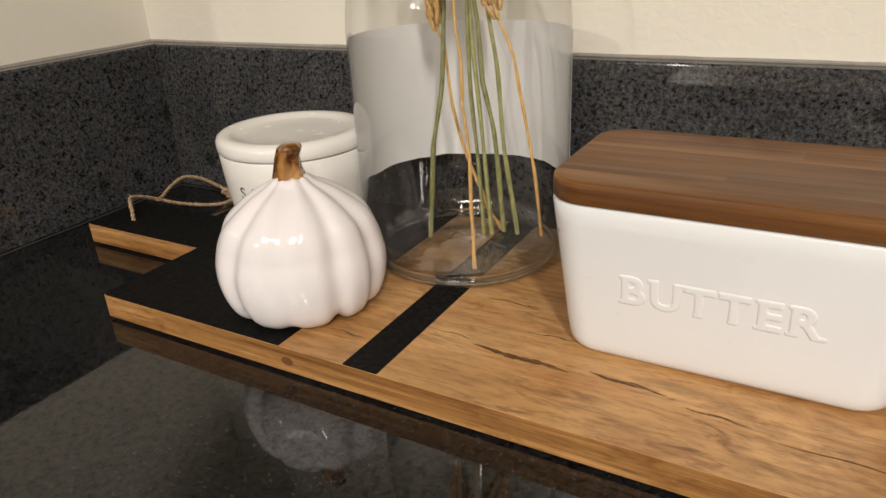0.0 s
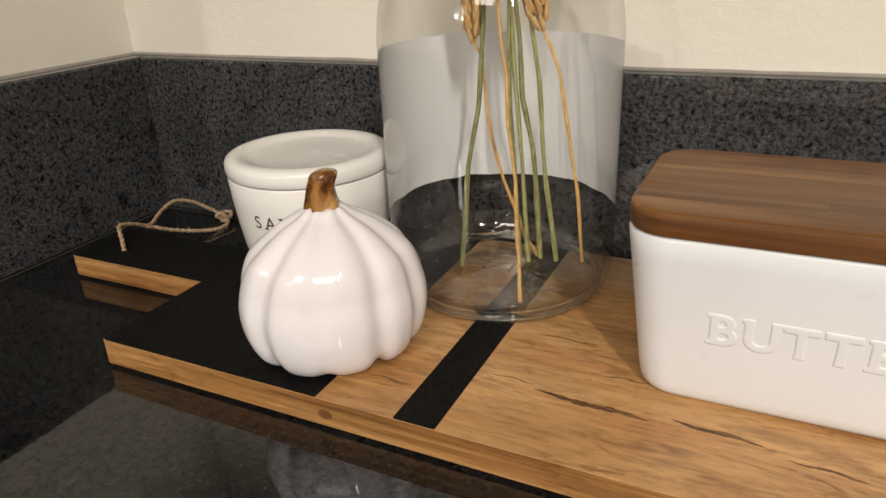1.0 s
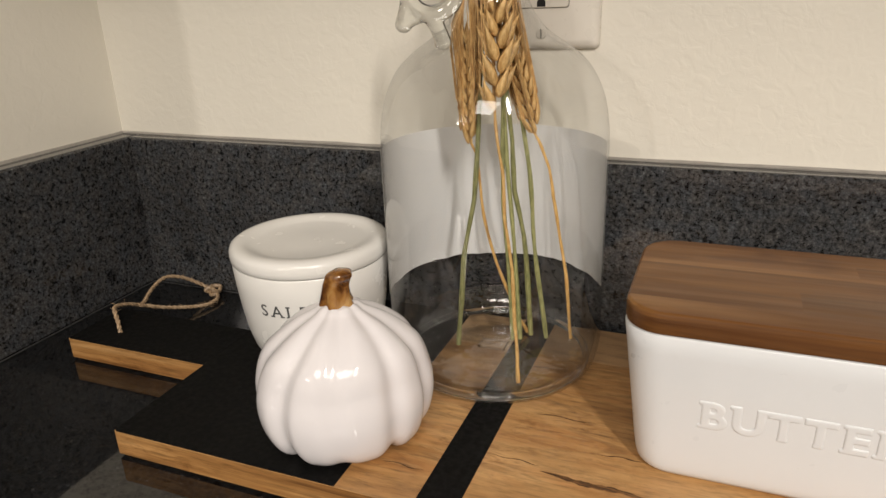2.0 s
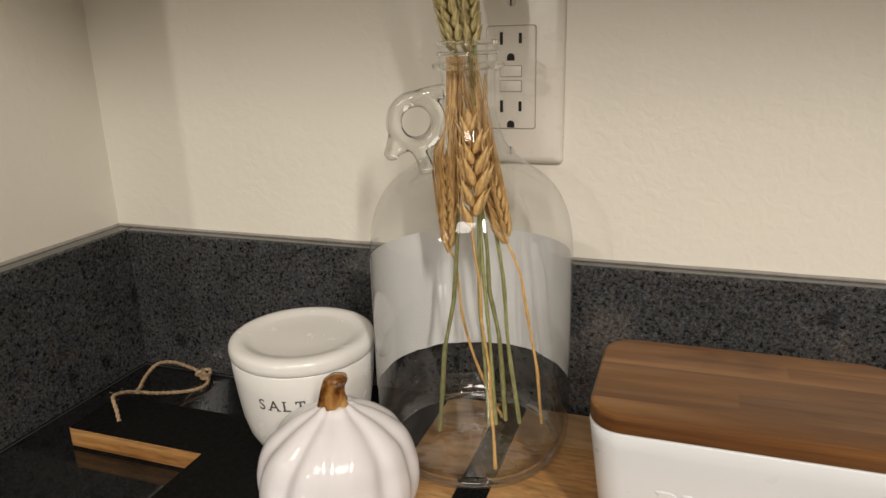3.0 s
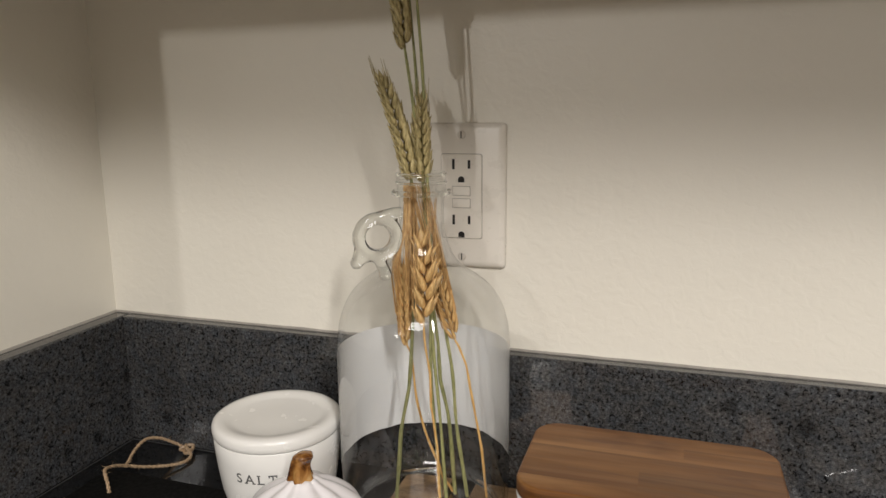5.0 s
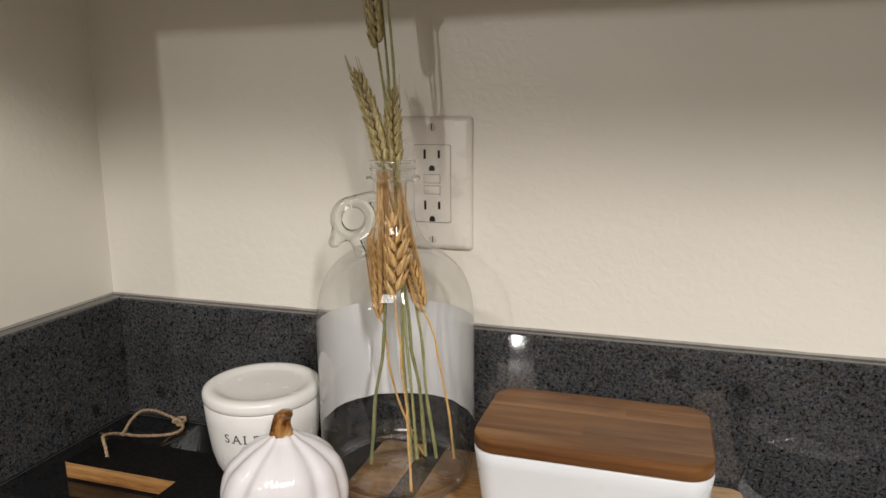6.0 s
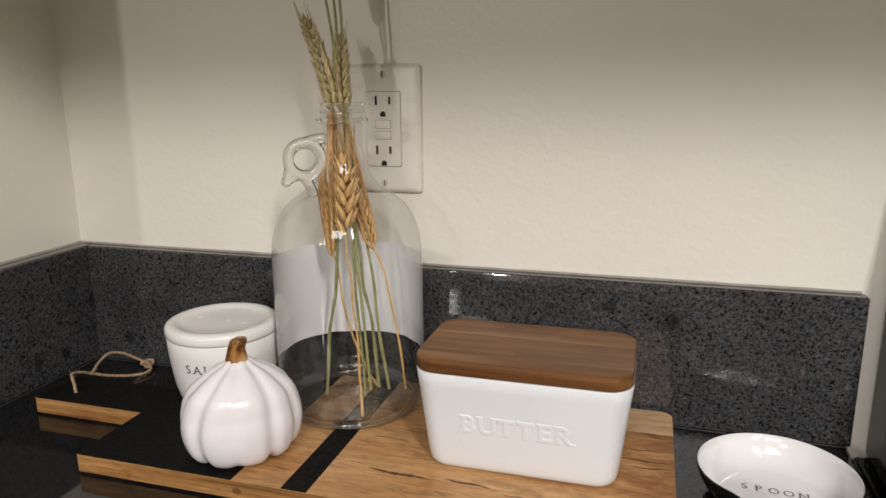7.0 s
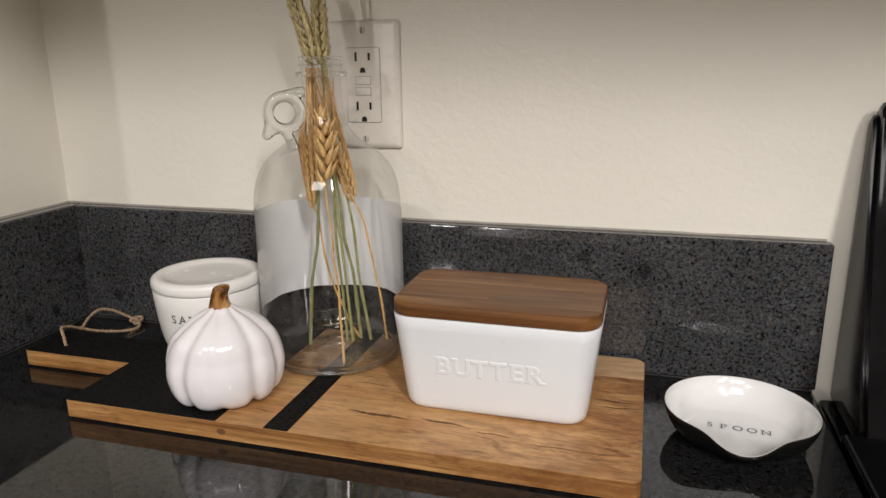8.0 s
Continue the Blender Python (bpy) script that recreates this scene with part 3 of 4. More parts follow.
def pumpkin_body():
    bm = bmesh.new()
    rows, lobes, n = [], 10, 180
    prof = [(0.0, 0.0052), (0.012, 0.0046), (0.024, 0.0018), (0.0315, 0.0002), (0.0362, 0.0018), (0.0405, 0.0062), (0.0436, 0.0130), (0.0454, 0.0210), (0.0458, 0.0290), (0.0444, 0.0370), (0.0420, 0.0450), (0.0380, 0.0525),
            (0.0305, 0.0598), (0.0232, 0.0655), (0.0170, 0.0694), (0.0125, 0.0722), (0.0100, 0.0744), (0.0075, 0.0757), (0.0, 0.0760)]
    fine = [v for v in smooth_path([(r, 0, z) for r, z in prof], 4)]
    for v in fine:
        r, z = max(v.x, 0.0), v.z
        if r < 1e-5:
            tilt = max(0.0, z - 0.040) / 0.033
            rows.append([bm.verts.new((PUMPKIN_AT.x + 0.0045 * tilt, PUMPKIN_AT.y - 0.0050 * tilt, PAINT_Z + z))])
            continue
        ring = []
        for i in range(n):
            a = 2 * math.pi * i / n
            u = (a - radians(-65) + 0.05 * math.sin(z * 60) - 0.09 * math.exp(-((a_near(a, -26)) / 0.5) ** 2)) * lobes / (2 * math.pi)
            strength = (0.30, 0.80, 1.05, 0.7, 1.0, 0.8, 1.0, 0.8, 0.9, 1.10)[round(u) % 10]
            k = 0.5 - 0.5 * math.cos(2 * math.pi * u)
            big = 1.0 + 0.018 * math.sin(a * 3 + 1.0)
            groove = (0.5 + 0.5 * math.cos(2 * math.pi * u)) ** 2.4
            depth = 0.074 * strength * min(1.0, r / 0.034) ** 1.2
            rr = r * big * (1 - depth * groove)
            lift = 0.0016 * k * min(1.0, r / 0.02) * (1 if z > 0.03 else -0.0)
            low = 0.0046 * strength * groove * max(0.0, 1 - z / 0.012)
            tilt = max(0.0, z - 0.040) / 0.033
            ring.append(bm.verts.new((PUMPKIN_AT.x + 0.0045 * tilt + rr * math.cos(a), PUMPKIN_AT.y - 0.0050 * tilt + rr * math.sin(a), PAINT_Z + max(z, 0.0) + lift + low)))
        rows.append(ring)
    for a, b in zip(rows, rows[1:]):
        for i in range(n):
            j = (i + 1) % n
            if len(a) == 1:
                bm.faces.new((a[0], b[j], b[i]))
            elif len(b) == 1:
                bm.faces.new((a[i], a[j], b[0]))
            else:
                bm.faces.new((a[i], a[j], b[j], b[i]))
    return bm


part("body", pumpkin_body(), PUMPKIN_GLAZE, pumpkin, angle=80)


def stem_mesh():
    base = PUMPKIN_AT + Vector((0.0045, -0.0050, PAINT_Z + 0.0715))
    line = smooth_path([base, base + Vector((-0.0006, -0.0006, 0.006)), base + Vector((-0.0002, -0.0004, 0.0125)), base + Vector((0.0012, 0.0000, 0.0168)), base + Vector((0.0032, -0.0004, 0.0208))], 8)
    bm = bmesh.new()
    rows, n = [], 36
    for k, p in enumerate(line):
        u = k / (len(line) - 1)
        r = 0.0050 * (1 - u) ** 2.6 + 0.0046 + 0.0026 * u ** 1.4
        if u > 0.74:
            r *= math.sqrt(max(0.04, 1 - ((u - 0.74) / 0.27) ** 2))
        row = []
        for i in range(n):
            a = 2 * math.pi * i / n
            star = 1 + (0.16 * (1 - u) ** 3 + 0.05) * math.cos(5 * a + 0.5)
            drop = -0.0026 * (1 - u) ** 6 * (0.5 + 0.5 * math.cos(5 * a + 0.5))
            row.append(bm.verts.new(p + Vector((r * star * math.cos(a), r * star * math.sin(a), drop + 0.0012))))
        rows.append(row)
    for a, b in zip(rows, rows[1:]):
        for i in range(n):
            j = (i + 1) % n
            bm.faces.new((a[i], a[j], b[j], b[i]))
    bm.faces.new(rows[0][::-1])
    bm.faces.new(rows[-1])
    return bm


part("stem", stem_mesh(), STEM_GLAZE, pumpkin, "glossy brown and gold glazed stem", angle=80)
GREEN_GLAZE = plain("pale_green_glaze", (0.42, 0.46, 0.24), 0.12, wear=0.15, coat=0.6)
vine = smooth_path([PUMPKIN_AT + Vector(p) for p in ((0.0115, -0.0015, PAINT_Z + 0.0715), (0.0165, 0.0015, PAINT_Z + 0.0700), (0.0220, 0.0035, PAINT_Z + 0.0675))], 6)
part("tendril", tube(bmesh.new(), vine, lambda u: 0.0016 * (1 - 0.8 * u), 8), GREEN_GLAZE, pumpkin, "pale green glazed tendril")

# ---------------------------------------------------------------- glass jug
JUG_AT = (0.3525, -0.0770)
JZ = BOARD_TOP + 0.0003
jug = thing("glass_jug", "clear half gallon glass jug with finger loop and white label", "jug")
wall = [(0.0, 0.0040), (0.030, 0.0032), (0.0410, 0.0010), (0.0455, 0.0001), (0.0505, 0.0008), (0.0552, 0.0030), (0.0585, 0.0064), (0.0608, 0.0120), (0.0621, 0.0190), (0.0625, 0.027), (0.0626, 0.060), (0.0626, 0.1000), (0.0626, 0.1340), (0.0622, 0.1440), (0.0610, 0.1535), (0.0588, 0.1625), (0.0552, 0.1710), (0.0502, 0.1785), (0.0440, 0.1845), (0.0370, 0.1895), (0.0300, 0.1945), (0.0245, 0.2000), (0.0205, 0.2065), (0.0178, 0.2140), (0.0163, 0.2220), (0.0156, 0.2310), (0.0156, 0.2420)]
outer = [(v.x, JZ + v.z) for v in smooth_path([(r, 0, z) for r, z in wall], 3)]
part("jug_wall", lathe(outer, 128, *JUG_AT), SHELL, jug, "thin clear glass wall", angle=80)
base_ring = [(0.0, 0.0128), (0.010, 0.0122), (0.019, 0.0102), (0.028, 0.0078), (0.036, 0.0062), (0.044, 0.0058), (0.051, 0.0072), (0.0558, 0.0105), (0.0585, 0.0150), (0.0600, 0.0230)]
inside = [(v.x, JZ + v.z) for v in smooth_path([(r, 0, z) for r, z in base_ring], 3)]
part("jug_base", lathe(inside, 96, *JUG_AT), WAVY, jug, "clear uneven glass bottom pushed up in the middle", angle=80)
heel = [(0.0545 + 0.0022 * math.cos(a), JZ + 0.0068 + 0.0022 * math.sin(a)) for a in [k * math.pi / 6 for k in range(12)]]
part("jug_heel", lathe(heel, 96, *JUG_AT, close=True), GLASS, jug, "thick glass ring at the foot", angle=80)
mark = bmesh.new()
corners = [(-0.008, -0.005), (0.008, -0.005), (0.008, 0.005), (-0.008, 0.005), (-0.008, -0.005)]
for (xa, ya), (xb, yb) in zip(corners, corners[1:]):
    tube(mark, [Vector((JUG_AT[0] + xa + (xb - xa) * k / 4, JUG_AT[1] - 0.004 + ya + (yb - ya) * k / 4, JZ + 0.0122)) for k in range(5)], 0.0006, 8)
part("mould_mark", mark, GLASS, jug, "raised square moulded in the glass bottom", angle=80)
mouth = [(0.0156, 0.2420), (0.0160, 0.2440), (0.0168, 0.2460), (0.0171, 0.2500), (0.0171, 0.2545), (0.0175, 0.2565), (0.0172, 0.2585), (0.0172, 0.2605)]
part("jug_mouth", lathe([(r, JZ + z) for r, z in mouth], 96, *JUG_AT), SHELL, jug, "clear glass mouth", angle=80)
for name, r, z, w, h in (("collar", 0.0186, 0.2485, 0.0024, 0.0021), ("lip", 0.0166, 0.2612, 0.0013, 0.0013), ("thread", 0.0173, 0.2555, 0.0008, 0.0009)):
    part(name, lathe([(r + w * math.cos(a), JZ + z + h * math.sin(a)) for a in [k * math.pi / 6 for k in range(12)]], 96, *JUG_AT, close=True), GLASS, jug, "raised ring of clear glass on the neck", angle=80)
HANDLE = Vector((-0.845, -0.535, 0)).normalized()


def on_handle(r, z):
    return Vector((JUG_AT[0] + HANDLE.x * r, JUG_AT[1] + HANDLE.y * r, z))


bm = bmesh.new()
ring = [on_handle(0.0317 + 0.0131 * math.cos(a), 0.2325 + 0.0131 * math.sin(a)) for a in [2 * math.pi * k / 40 for k in range(41)]]
tube(bm, ring, 0.0047, 16)
for points, r in ((((0.0150, 0.2490), (0.0220, 0.2482), (0.0320, 0.2458)), 0.0044), (((0.0420, 0.2290), (0.0445, 0.2230), (0.0460, 0.2180), (0.0464, 0.2160)), 0.0042),
                  (((0.0464, 0.2155), (0.0420, 0.2175), (0.0360, 0.2195)), 0.0036), (((0.0330, 0.2190), (0.0300, 0.2140), (0.0272, 0.2080), (0.0265, 0.2050)), 0.0042)):
    tube(bm, smooth_path([on_handle(*q) for q in points], 8), r, 16)
for at, r in ((on_handle(0.0468, 0.2152), 0.0046), (on_handle(0.0268, 0.2055), 0.0046)):
    bmesh.ops.create_uvsphere(bm, u_segments=16, v_segments=10, radius=r, matrix=Matrix.Translation(at))
loop = part("finger_loop", bm, GLASS, jug, "clear glass finger loop at the neck", angle=80)
skin = loop.modifiers.new("skin", "REMESH")
skin.mode, skin.voxel_size, skin.use_smooth_shade = "VOXEL", 0.0007, True
soft = loop.modifiers.new("soft", "SMOOTH")
soft.factor, soft.iterations = 0.5, 8


def label_band(r, a0, a1, z0, z1):
    bm = bmesh.new()
    n = 80
    rows = []
    for z in (z0, z0 + 0.002, (z0 + z1) / 2, z1 - 0.002, z1):
        inset = radians(1.6) if z in (z0, z1) else 0.0
        torn = 0.0012 if z == z0 else 0.0
        rows.append([bm.verts.new((JUG_AT[0] + r * math.cos(a), JUG_AT[1] + r * math.sin(a), z + torn * noise.noise((5 * a, 0.3, 0)) + 0.4 * torn * noise.noise((17 * a, 0.8, 0)))) for a in [radians(a0) + inset + (radians(a1 - a0) - 2 * inset) * i / n for i in range(n + 1)]])
    for a, b in zip(rows, rows[1:]):
        for i in range(n):
            bm.faces.new((a[i], a[i + 1], b[i + 1], b[i]))
    return bm


part("label", label_band(0.06285, 20, 206, 0.0610, 0.1490), PAPER, jug, "blank white paper label round the back", angle=80)

# ---------------------------------------------------------------- wheat
JC = Vector((JUG_AT[0], JUG_AT[1], 0))


def husk_mesh(mat):
    """One husk along z, 1 long and 1 wide: a pointed, slightly flattened drop."""
    bm = bmesh.new()
    rows = []
    for f, w in ((0.0, 0.40), (0.16, 0.90), (0.34, 1.0), (0.60, 0.66), (0.82, 0.26)):
        rows.append([bm.verts.new((math.cos(math.pi * i / 4) * w, math.sin(math.pi * i / 4) * w * (0.85 if i < 5 else 0.6), f)) for i in range(8)])
    tip = bm.verts.new((0, 0, 1))
    for a, b in zip(rows, rows[1:]):
        for i in range(8):
            bm.faces.new((a[i], a[(i + 1) % 8], b[(i + 1) % 8], b[i]))
    for i in range(8):
        bm.faces.new((rows[-1][i], rows[-1][(i + 1) % 8], tip))
    bm.faces.new(rows[0][::-1])
    bmesh.ops.recalc_face_normals(bm, faces=bm.faces)
    me = bpy.data.meshes.new("husk")
    bm.to_mesh(me)
    bm.free()
    me.materials.append(mat)
    me.shade_smooth()
    return me


HUSKS = {GOLD_EAR.name: husk_mesh(GOLD_EAR), GREEN_EAR.name: husk_mesh(GREEN_EAR)}


def husk(mat, parent, at, axis, length, width):
    ob = new("husk", HUSKS[mat.name])
    ob.parent = parent
    turn = axis.normalized().to_track_quat("Z", "Y")
    ob.matrix_basis = Matrix.LocRotScale(at, turn, (width, width, length))
    return ob


def within_jug(p):
    """p, drawn in so that it stays inside the jug's wall and below its mouth."""
    z = min(p.z, 0.268)
    lim = 0.0125
    for (r0, z0), (r1, z1) in zip(outer, outer[1:]):
        if z0 <= z <= z1 and z1 > z0:
            lim = r0 + (r1 - r0) * (z - z0) / (z1 - z0) - 0.003
    flat = Vector((p.x - JC.x, p.y - JC.y, 0))
    if flat.length > lim:
        flat *= lim / flat.length
    return Vector((JC.x + flat.x, JC.y + flat.y, z))


def wheat(stem_points, ear_base, ear_tip, seed, stem_mat, ear_mat, label, awn=0.0, awn_count=0, width=0.0036, face=-0.6, stem_r=0.0010, kern=0.0115, step=0.0038, strands=1, spread=0.36, gap=0.40):
    rnd = random.Random(seed)
    stalk = thing("wheat_stalk", label, "wheat", "wheat stalks in the jug")
    shift = Vector((JUG_AT[0] - 0.3515, 0, 0))
    pts = [Vector(p) + shift for p in stem_points] + [Vector(ear_base) + shift]
    path = smooth_path(pts, 10)
    # dried straw: small kinks and waves along the free length
    kinks = [Vector((rnd.uniform(-1, 1), rnd.uniform(-1, 1), 0)) * 0.0013 for _ in range(9)]
    for i in range(1, len(path) - 1):
        u = i / (len(path) - 1)
        if path[i].z < 0.20:
            k = u * 8
            q = int(k)
            path[i] = path[i] + kinks[q].lerp(kinks[min(8, q + 1)], k - q) * min(1.0, 5 * u, 5 * (1 - u))
    part("stem", tube(bmesh.new(), path, lambda u: stem_r * (1.08 - 0.3 * u) * (1.0 + 0.10 * math.sin(23 * u + seed) + 0.07 * math.sin(61 * u)), 8), stem_mat, stalk)
    b, t = Vector(ear_base) + shift, Vector(ear_tip) + shift
    axis = (t - b).normalized()
    length = (t - b).length
    side = Vector((math.cos(face), math.sin(face), 0))
    side = (side - axis * side.dot(axis)).normalized()
    front = axis.cross(side)
    ear = part("ear", tube(bmesh.new(), [b, b.lerp(t, 0.5), b.lerp(t, 0.92)], 0.0011, 6), ear_mat, stalk, "ear of overlapping husks")
    hairs = bmesh.new()
    levels = max(6, int(length / step))
    bend = side * rnd.uniform(-0.003, 0.003)
    for k in range(levels):
        u = k / (levels - 1)
        c = b + axis * length * 0.90 * u + bend * math.sin(math.pi * u)
        taper = 0.62 + 0.5 * math.sin(math.pi * min(1, 0.16 + 0.75 * u)) - 0.25 * u
        s = 1 if k % 2 else -1
        for off, fr in ((1.0, 0.0), (0.62, 0.85), (0.62, -0.85)):
            at = c + (side * s * off * gap + front * fr * 0.62) * width * taper
            way = axis + side * s * (spread * off + rnd.uniform(-0.06, 0.06)) + front * fr * 0.26
            husk(ear_mat, ear, at, way, kern * (1.0 + 0.35 * rnd.random()) * (0.75 + 0.3 * taper), 0.37 * width * taper)
            for strand in range(strands):
                if not awn or rnd.random() >= awn_count / (levels * 3):
                    continue
                p = at + way.normalized() * kern * (0.8 if strand == 0 else rnd.uniform(0.35, 0.9))
                p += (side * s * off + front * fr) * width * (0.0 if strand == 0 else rnd.uniform(0.1, 0.32))
                far = p + (axis * 1.0 + way * 0.10 + Vector((rnd.uniform(-0.05, 0.05), rnd.uniform(-0.05, 0.05), 0))) * awn * rnd.uniform(0.5, 1.0)
                line = [p.lerp(far, q / 6) for q in range(7)]
                if b.z < 0.25:
                    line = [within_jug(q) for q in line]
                tube(hairs, line, lambda q: 0.00034 * (1 - 0.6 * q), 4)
    husk(ear_mat, ear, b + axis * length * 0.90, axis, kern, 0.4 * width)
    if awn:
        tagged(part("awn", hairs, AWN if ear_mat is GOLD_EAR else GREEN_EAR, stalk, "long bristles of the ear"), kind="stuff")
    return stalk


JX, JY = JUG_AT
GOLDEN = "golden dried wheat stalk with bristly ear inside the jug"
FRESH = "pale green dried wheat stalk standing in the jug"
BOTTOM = JZ + 0.0105
wheat([(0.3775, -0.1170, BOTTOM + 0.0005), (0.3735, -0.1110, 0.060), (0.3660, -0.1000, 0.115), (0.3590, -0.0945, 0.155)], (0.3570, -0.0920, 0.172), (0.3545, -0.0870, 0.232), 1, GOLD_STRAW, GOLD_EAR, GOLDEN, 0.07, 26, 0.0106, 0.34, 0.0010, 0.0150, 0.0056, spread=0.55, gap=0.20)
wheat([(0.3660, -0.0560, BOTTOM), (0.3570, -0.0660, 0.052), (0.3450, -0.0730, 0.098), (0.3415, -0.0745, 0.135)], (0.3380, -0.0770, 0.1500), (0.3392, -0.0830, 0.210), 2, GOLD_STRAW, GOLD_EAR, GOLDEN, 0.095, 150, 0.0050, 0.2, strands=4)
wheat([(0.3935, -0.0560, BOTTOM), (0.3905, -0.0610, 0.070), (0.3840, -0.0660, 0.118), (0.3755, -0.0690, 0.148)], (0.3725, -0.0700, 0.1560), (0.3600, -0.0740, 0.207), 3, GOLD_STRAW, GOLD_EAR, GOLDEN, 0.090, 150, 0.0052, 1.0, strands=4)
wheat([(0.3300, -0.0850, BOTTOM), (0.3355, -0.0820, 0.085), (0.3420, -0.0780, 0.150), (0.3460, -0.0770, 0.225)], (0.3445, -0.0780, 0.2720), (0.3245, -0.0828, 0.344), 4, GREEN_STRAW, GREEN_EAR, FRESH, 0.011, 50, 0.0074, 0.5, 0.0015, 0.0105)
wheat([(0.3690, -0.0590, BOTTOM), (0.3645, -0.0640, 0.092), (0.3585, -0.0690, 0.150), (0.3535, -0.0750, 0.225)], (0.3525, -0.0745, 0.2700), (0.3515, -0.0735, 0.327), 5, GREEN_STRAW, GREEN_EAR, FRESH, 0.014, 56, 0.0076, 0.5, 0.0015, 0.0105)
wheat([(0.3790, -0.0600, BOTTOM), (0.3735, -0.0640, 0.075), (0.3715, -0.0650, 0.109), (0.3670, -0.0680, 0.150), (0.3560, -0.0740, 0.225), (0.3520, -0.0755, 0.270), (0.3460, -0.0765, 0.325)], (0.3415, -0.0780, 0.3600), (0.3320, -0.0790, 0.422), 6, GREEN_STRAW, GREEN_EAR, FRESH, 0.022, 44, 0.0070, 0.5, 0.0013, 0.0105)
wheat([(0.3640, -0.0660, BOTTOM), (0.3615, -0.0690, 0.080), (0.3575, -0.0720, 0.150), (0.3570, -0.0740, 0.225), (0.3545, -0.0740, 0.280), (0.3525, -0.0735, 0.342)], (0.3490, -0.0740, 0.3960), (0.3470, -0.0730, 0.450), 7, GREEN_STRAW, GREEN_EAR, FRESH, 0.020, 40, 0.0068, 0.5, 0.0013, 0.0105)
wheat([(0.3600, -0.0690, BOTTOM), (0.3580, -0.0700, 0.080), (0.3550, -0.0730, 0.150), (0.3540, -0.0735, 0.225), (0.3505, -0.0735, 0.280), (0.3475, -0.0730, 0.342)], (0.3430, -0.0735, 0.4020), (0.3400, -0.0730, 0.456), 8, GREEN_STRAW, GREEN_EAR, FRESH, 0.020, 40, 0.0068, 0.5, 0.0012, 0.0105)

# ---------------------------------------------------------------- butter dish
butter = thing("butter_dish", "white ceramic butter dish with embossed word and dark wooden lid", "butter dish")
BX, BY = 0.5146, -0.1185
B0, B1 = BOARD_TOP + 0.0002, 0.0908


def dish_ring(u, grow=0.0):
    """Outline of the tapered dish at u from 0 (foot) to 1 (rim)."""
    w, d = 0.1375 + 0.0170 * u, 0.0760 + 0.0155 * u
    return w + grow, d + grow


loops = []
for u, cut, z in ((0.0, -0.010, B0 + 0.0006), (0.0, -0.007, B0), (0.01, -0.0035, B0 + 0.0008), (0.025, -0.001, B0 + 0.0030), (0.06, 0.0, B0 + 0.0065)):
    w, d = dish_ring(u, cut)
    loops.append(rounded(BX, BY, w, d, 0.0145, z))
for k in range(1, 9):
    u = 0.06 + 0.94 * k / 8
    w, d = dish_ring(u)
    loops.append(rounded(BX, BY, w, d, 0.0145 + 0.003 * u, B0 + (B1 - B0 - 0.001) * u))
w, d = dish_ring(1.0)
loops += [rounded(BX, BY, w - 0.0016, d - 0.0016, 0.017, B1), rounded(BX, BY, w - 0.008, d - 0.008, 0.014, B1), rounded(BX, BY, w - 0.011, d - 0.011, 0.013, B1 - 0.004), rounded(BX, BY, 0.118, 0.057, 0.012, B0 + 0.010), rounded(BX, BY, 0.108, 0.047, 0.012, B0 + 0.006)]
part("body", loft(loops), BUTTER_GLAZE, butter, angle=60)
lid_loops = [rounded(BX, BY, 0.1515, 0.0905, 0.0165, B1 + 0.0004), rounded(BX, BY, 0.1535, 0.0925, 0.0175, B1 + 0.0010), rounded(BX, BY, 0.1542, 0.0932, 0.018, B1 + 0.0022), rounded(BX, BY, 0.1542, 0.0932, 0.018, B1 + 0.0088), rounded(BX, BY, 0.1534, 0.0924, 0.0176, B1 + 0.0102), rounded(BX, BY, 0.1516, 0.0906, 0.0168, B1 + 0.0109), rounded(BX, BY, 0.1500, 0.0890, 0.016, B1 + 0.0110)]
lid = part("lid", box(BX - 0.055, BX + 0.055, BY - 0.026, BY + 0.026, B1 - 0.005, B1 + 0.0006, 0.001), LID_WOOD, butter, "dark oiled acacia wood lid of glued strips")
cuts = [-0.06, -0.0300, -0.0085, 0.0110, 0.0290, 0.06]
breaks = [(-0.1, 0.1), (-0.1, -0.006, 0.1), (-0.1, 0.1), (-0.1, 0.020, 0.1), (-0.1, 0.1)]
for k, (y0, y1) in enumerate(zip(cuts, cuts[1:])):
    for x0, x1 in zip(breaks[k], breaks[k][1:]):
        bm = loft(lid_loops)
        for co, no in (((0, BY + y0, 0), (0, -1, 0)), ((0, BY + y1, 0), (0, 1, 0)), ((BX + x0, 0, 0), (-1, 0, 0)), ((BX + x1, 0, 0), (1, 0, 0))):
            geom = bm.verts[:] + bm.edges[:] + bm.faces[:]
            made = bmesh.ops.bisect_plane(bm, geom=geom, plane_co=co, plane_no=no, clear_outer=True)["geom_cut"]
            rim = [e for e in made if isinstance(e, bmesh.types.BMEdge)]
            if rim:
                bmesh.ops.contextual_create(bm, geom=rim)
        part("strip", bm, LID_WOOD, lid, angle=30)
bm = serif_word("BUTTER", 0.0192, 0.0137, 0.0027, 0.0, 0.0010, 0.0001)
lean = math.atan2(0.00775, B1 - B0)
face_y = BY - dish_ring(0.5)[1] / 2
bmesh.ops.transform(bm, matrix=Matrix.Translation((0.5133, face_y, 0.0535)) @ Matrix.Rotation(radians(90) + lean, 4, "X") @ Matrix.Diagonal((1, 1, 0.65, 1)), verts=bm.verts)
word = part("lettering", bm, BUTTER_GLAZE, butter, "raised word in the same white glaze", angle=80)
melt = word.modifiers.new("melt", "REMESH")
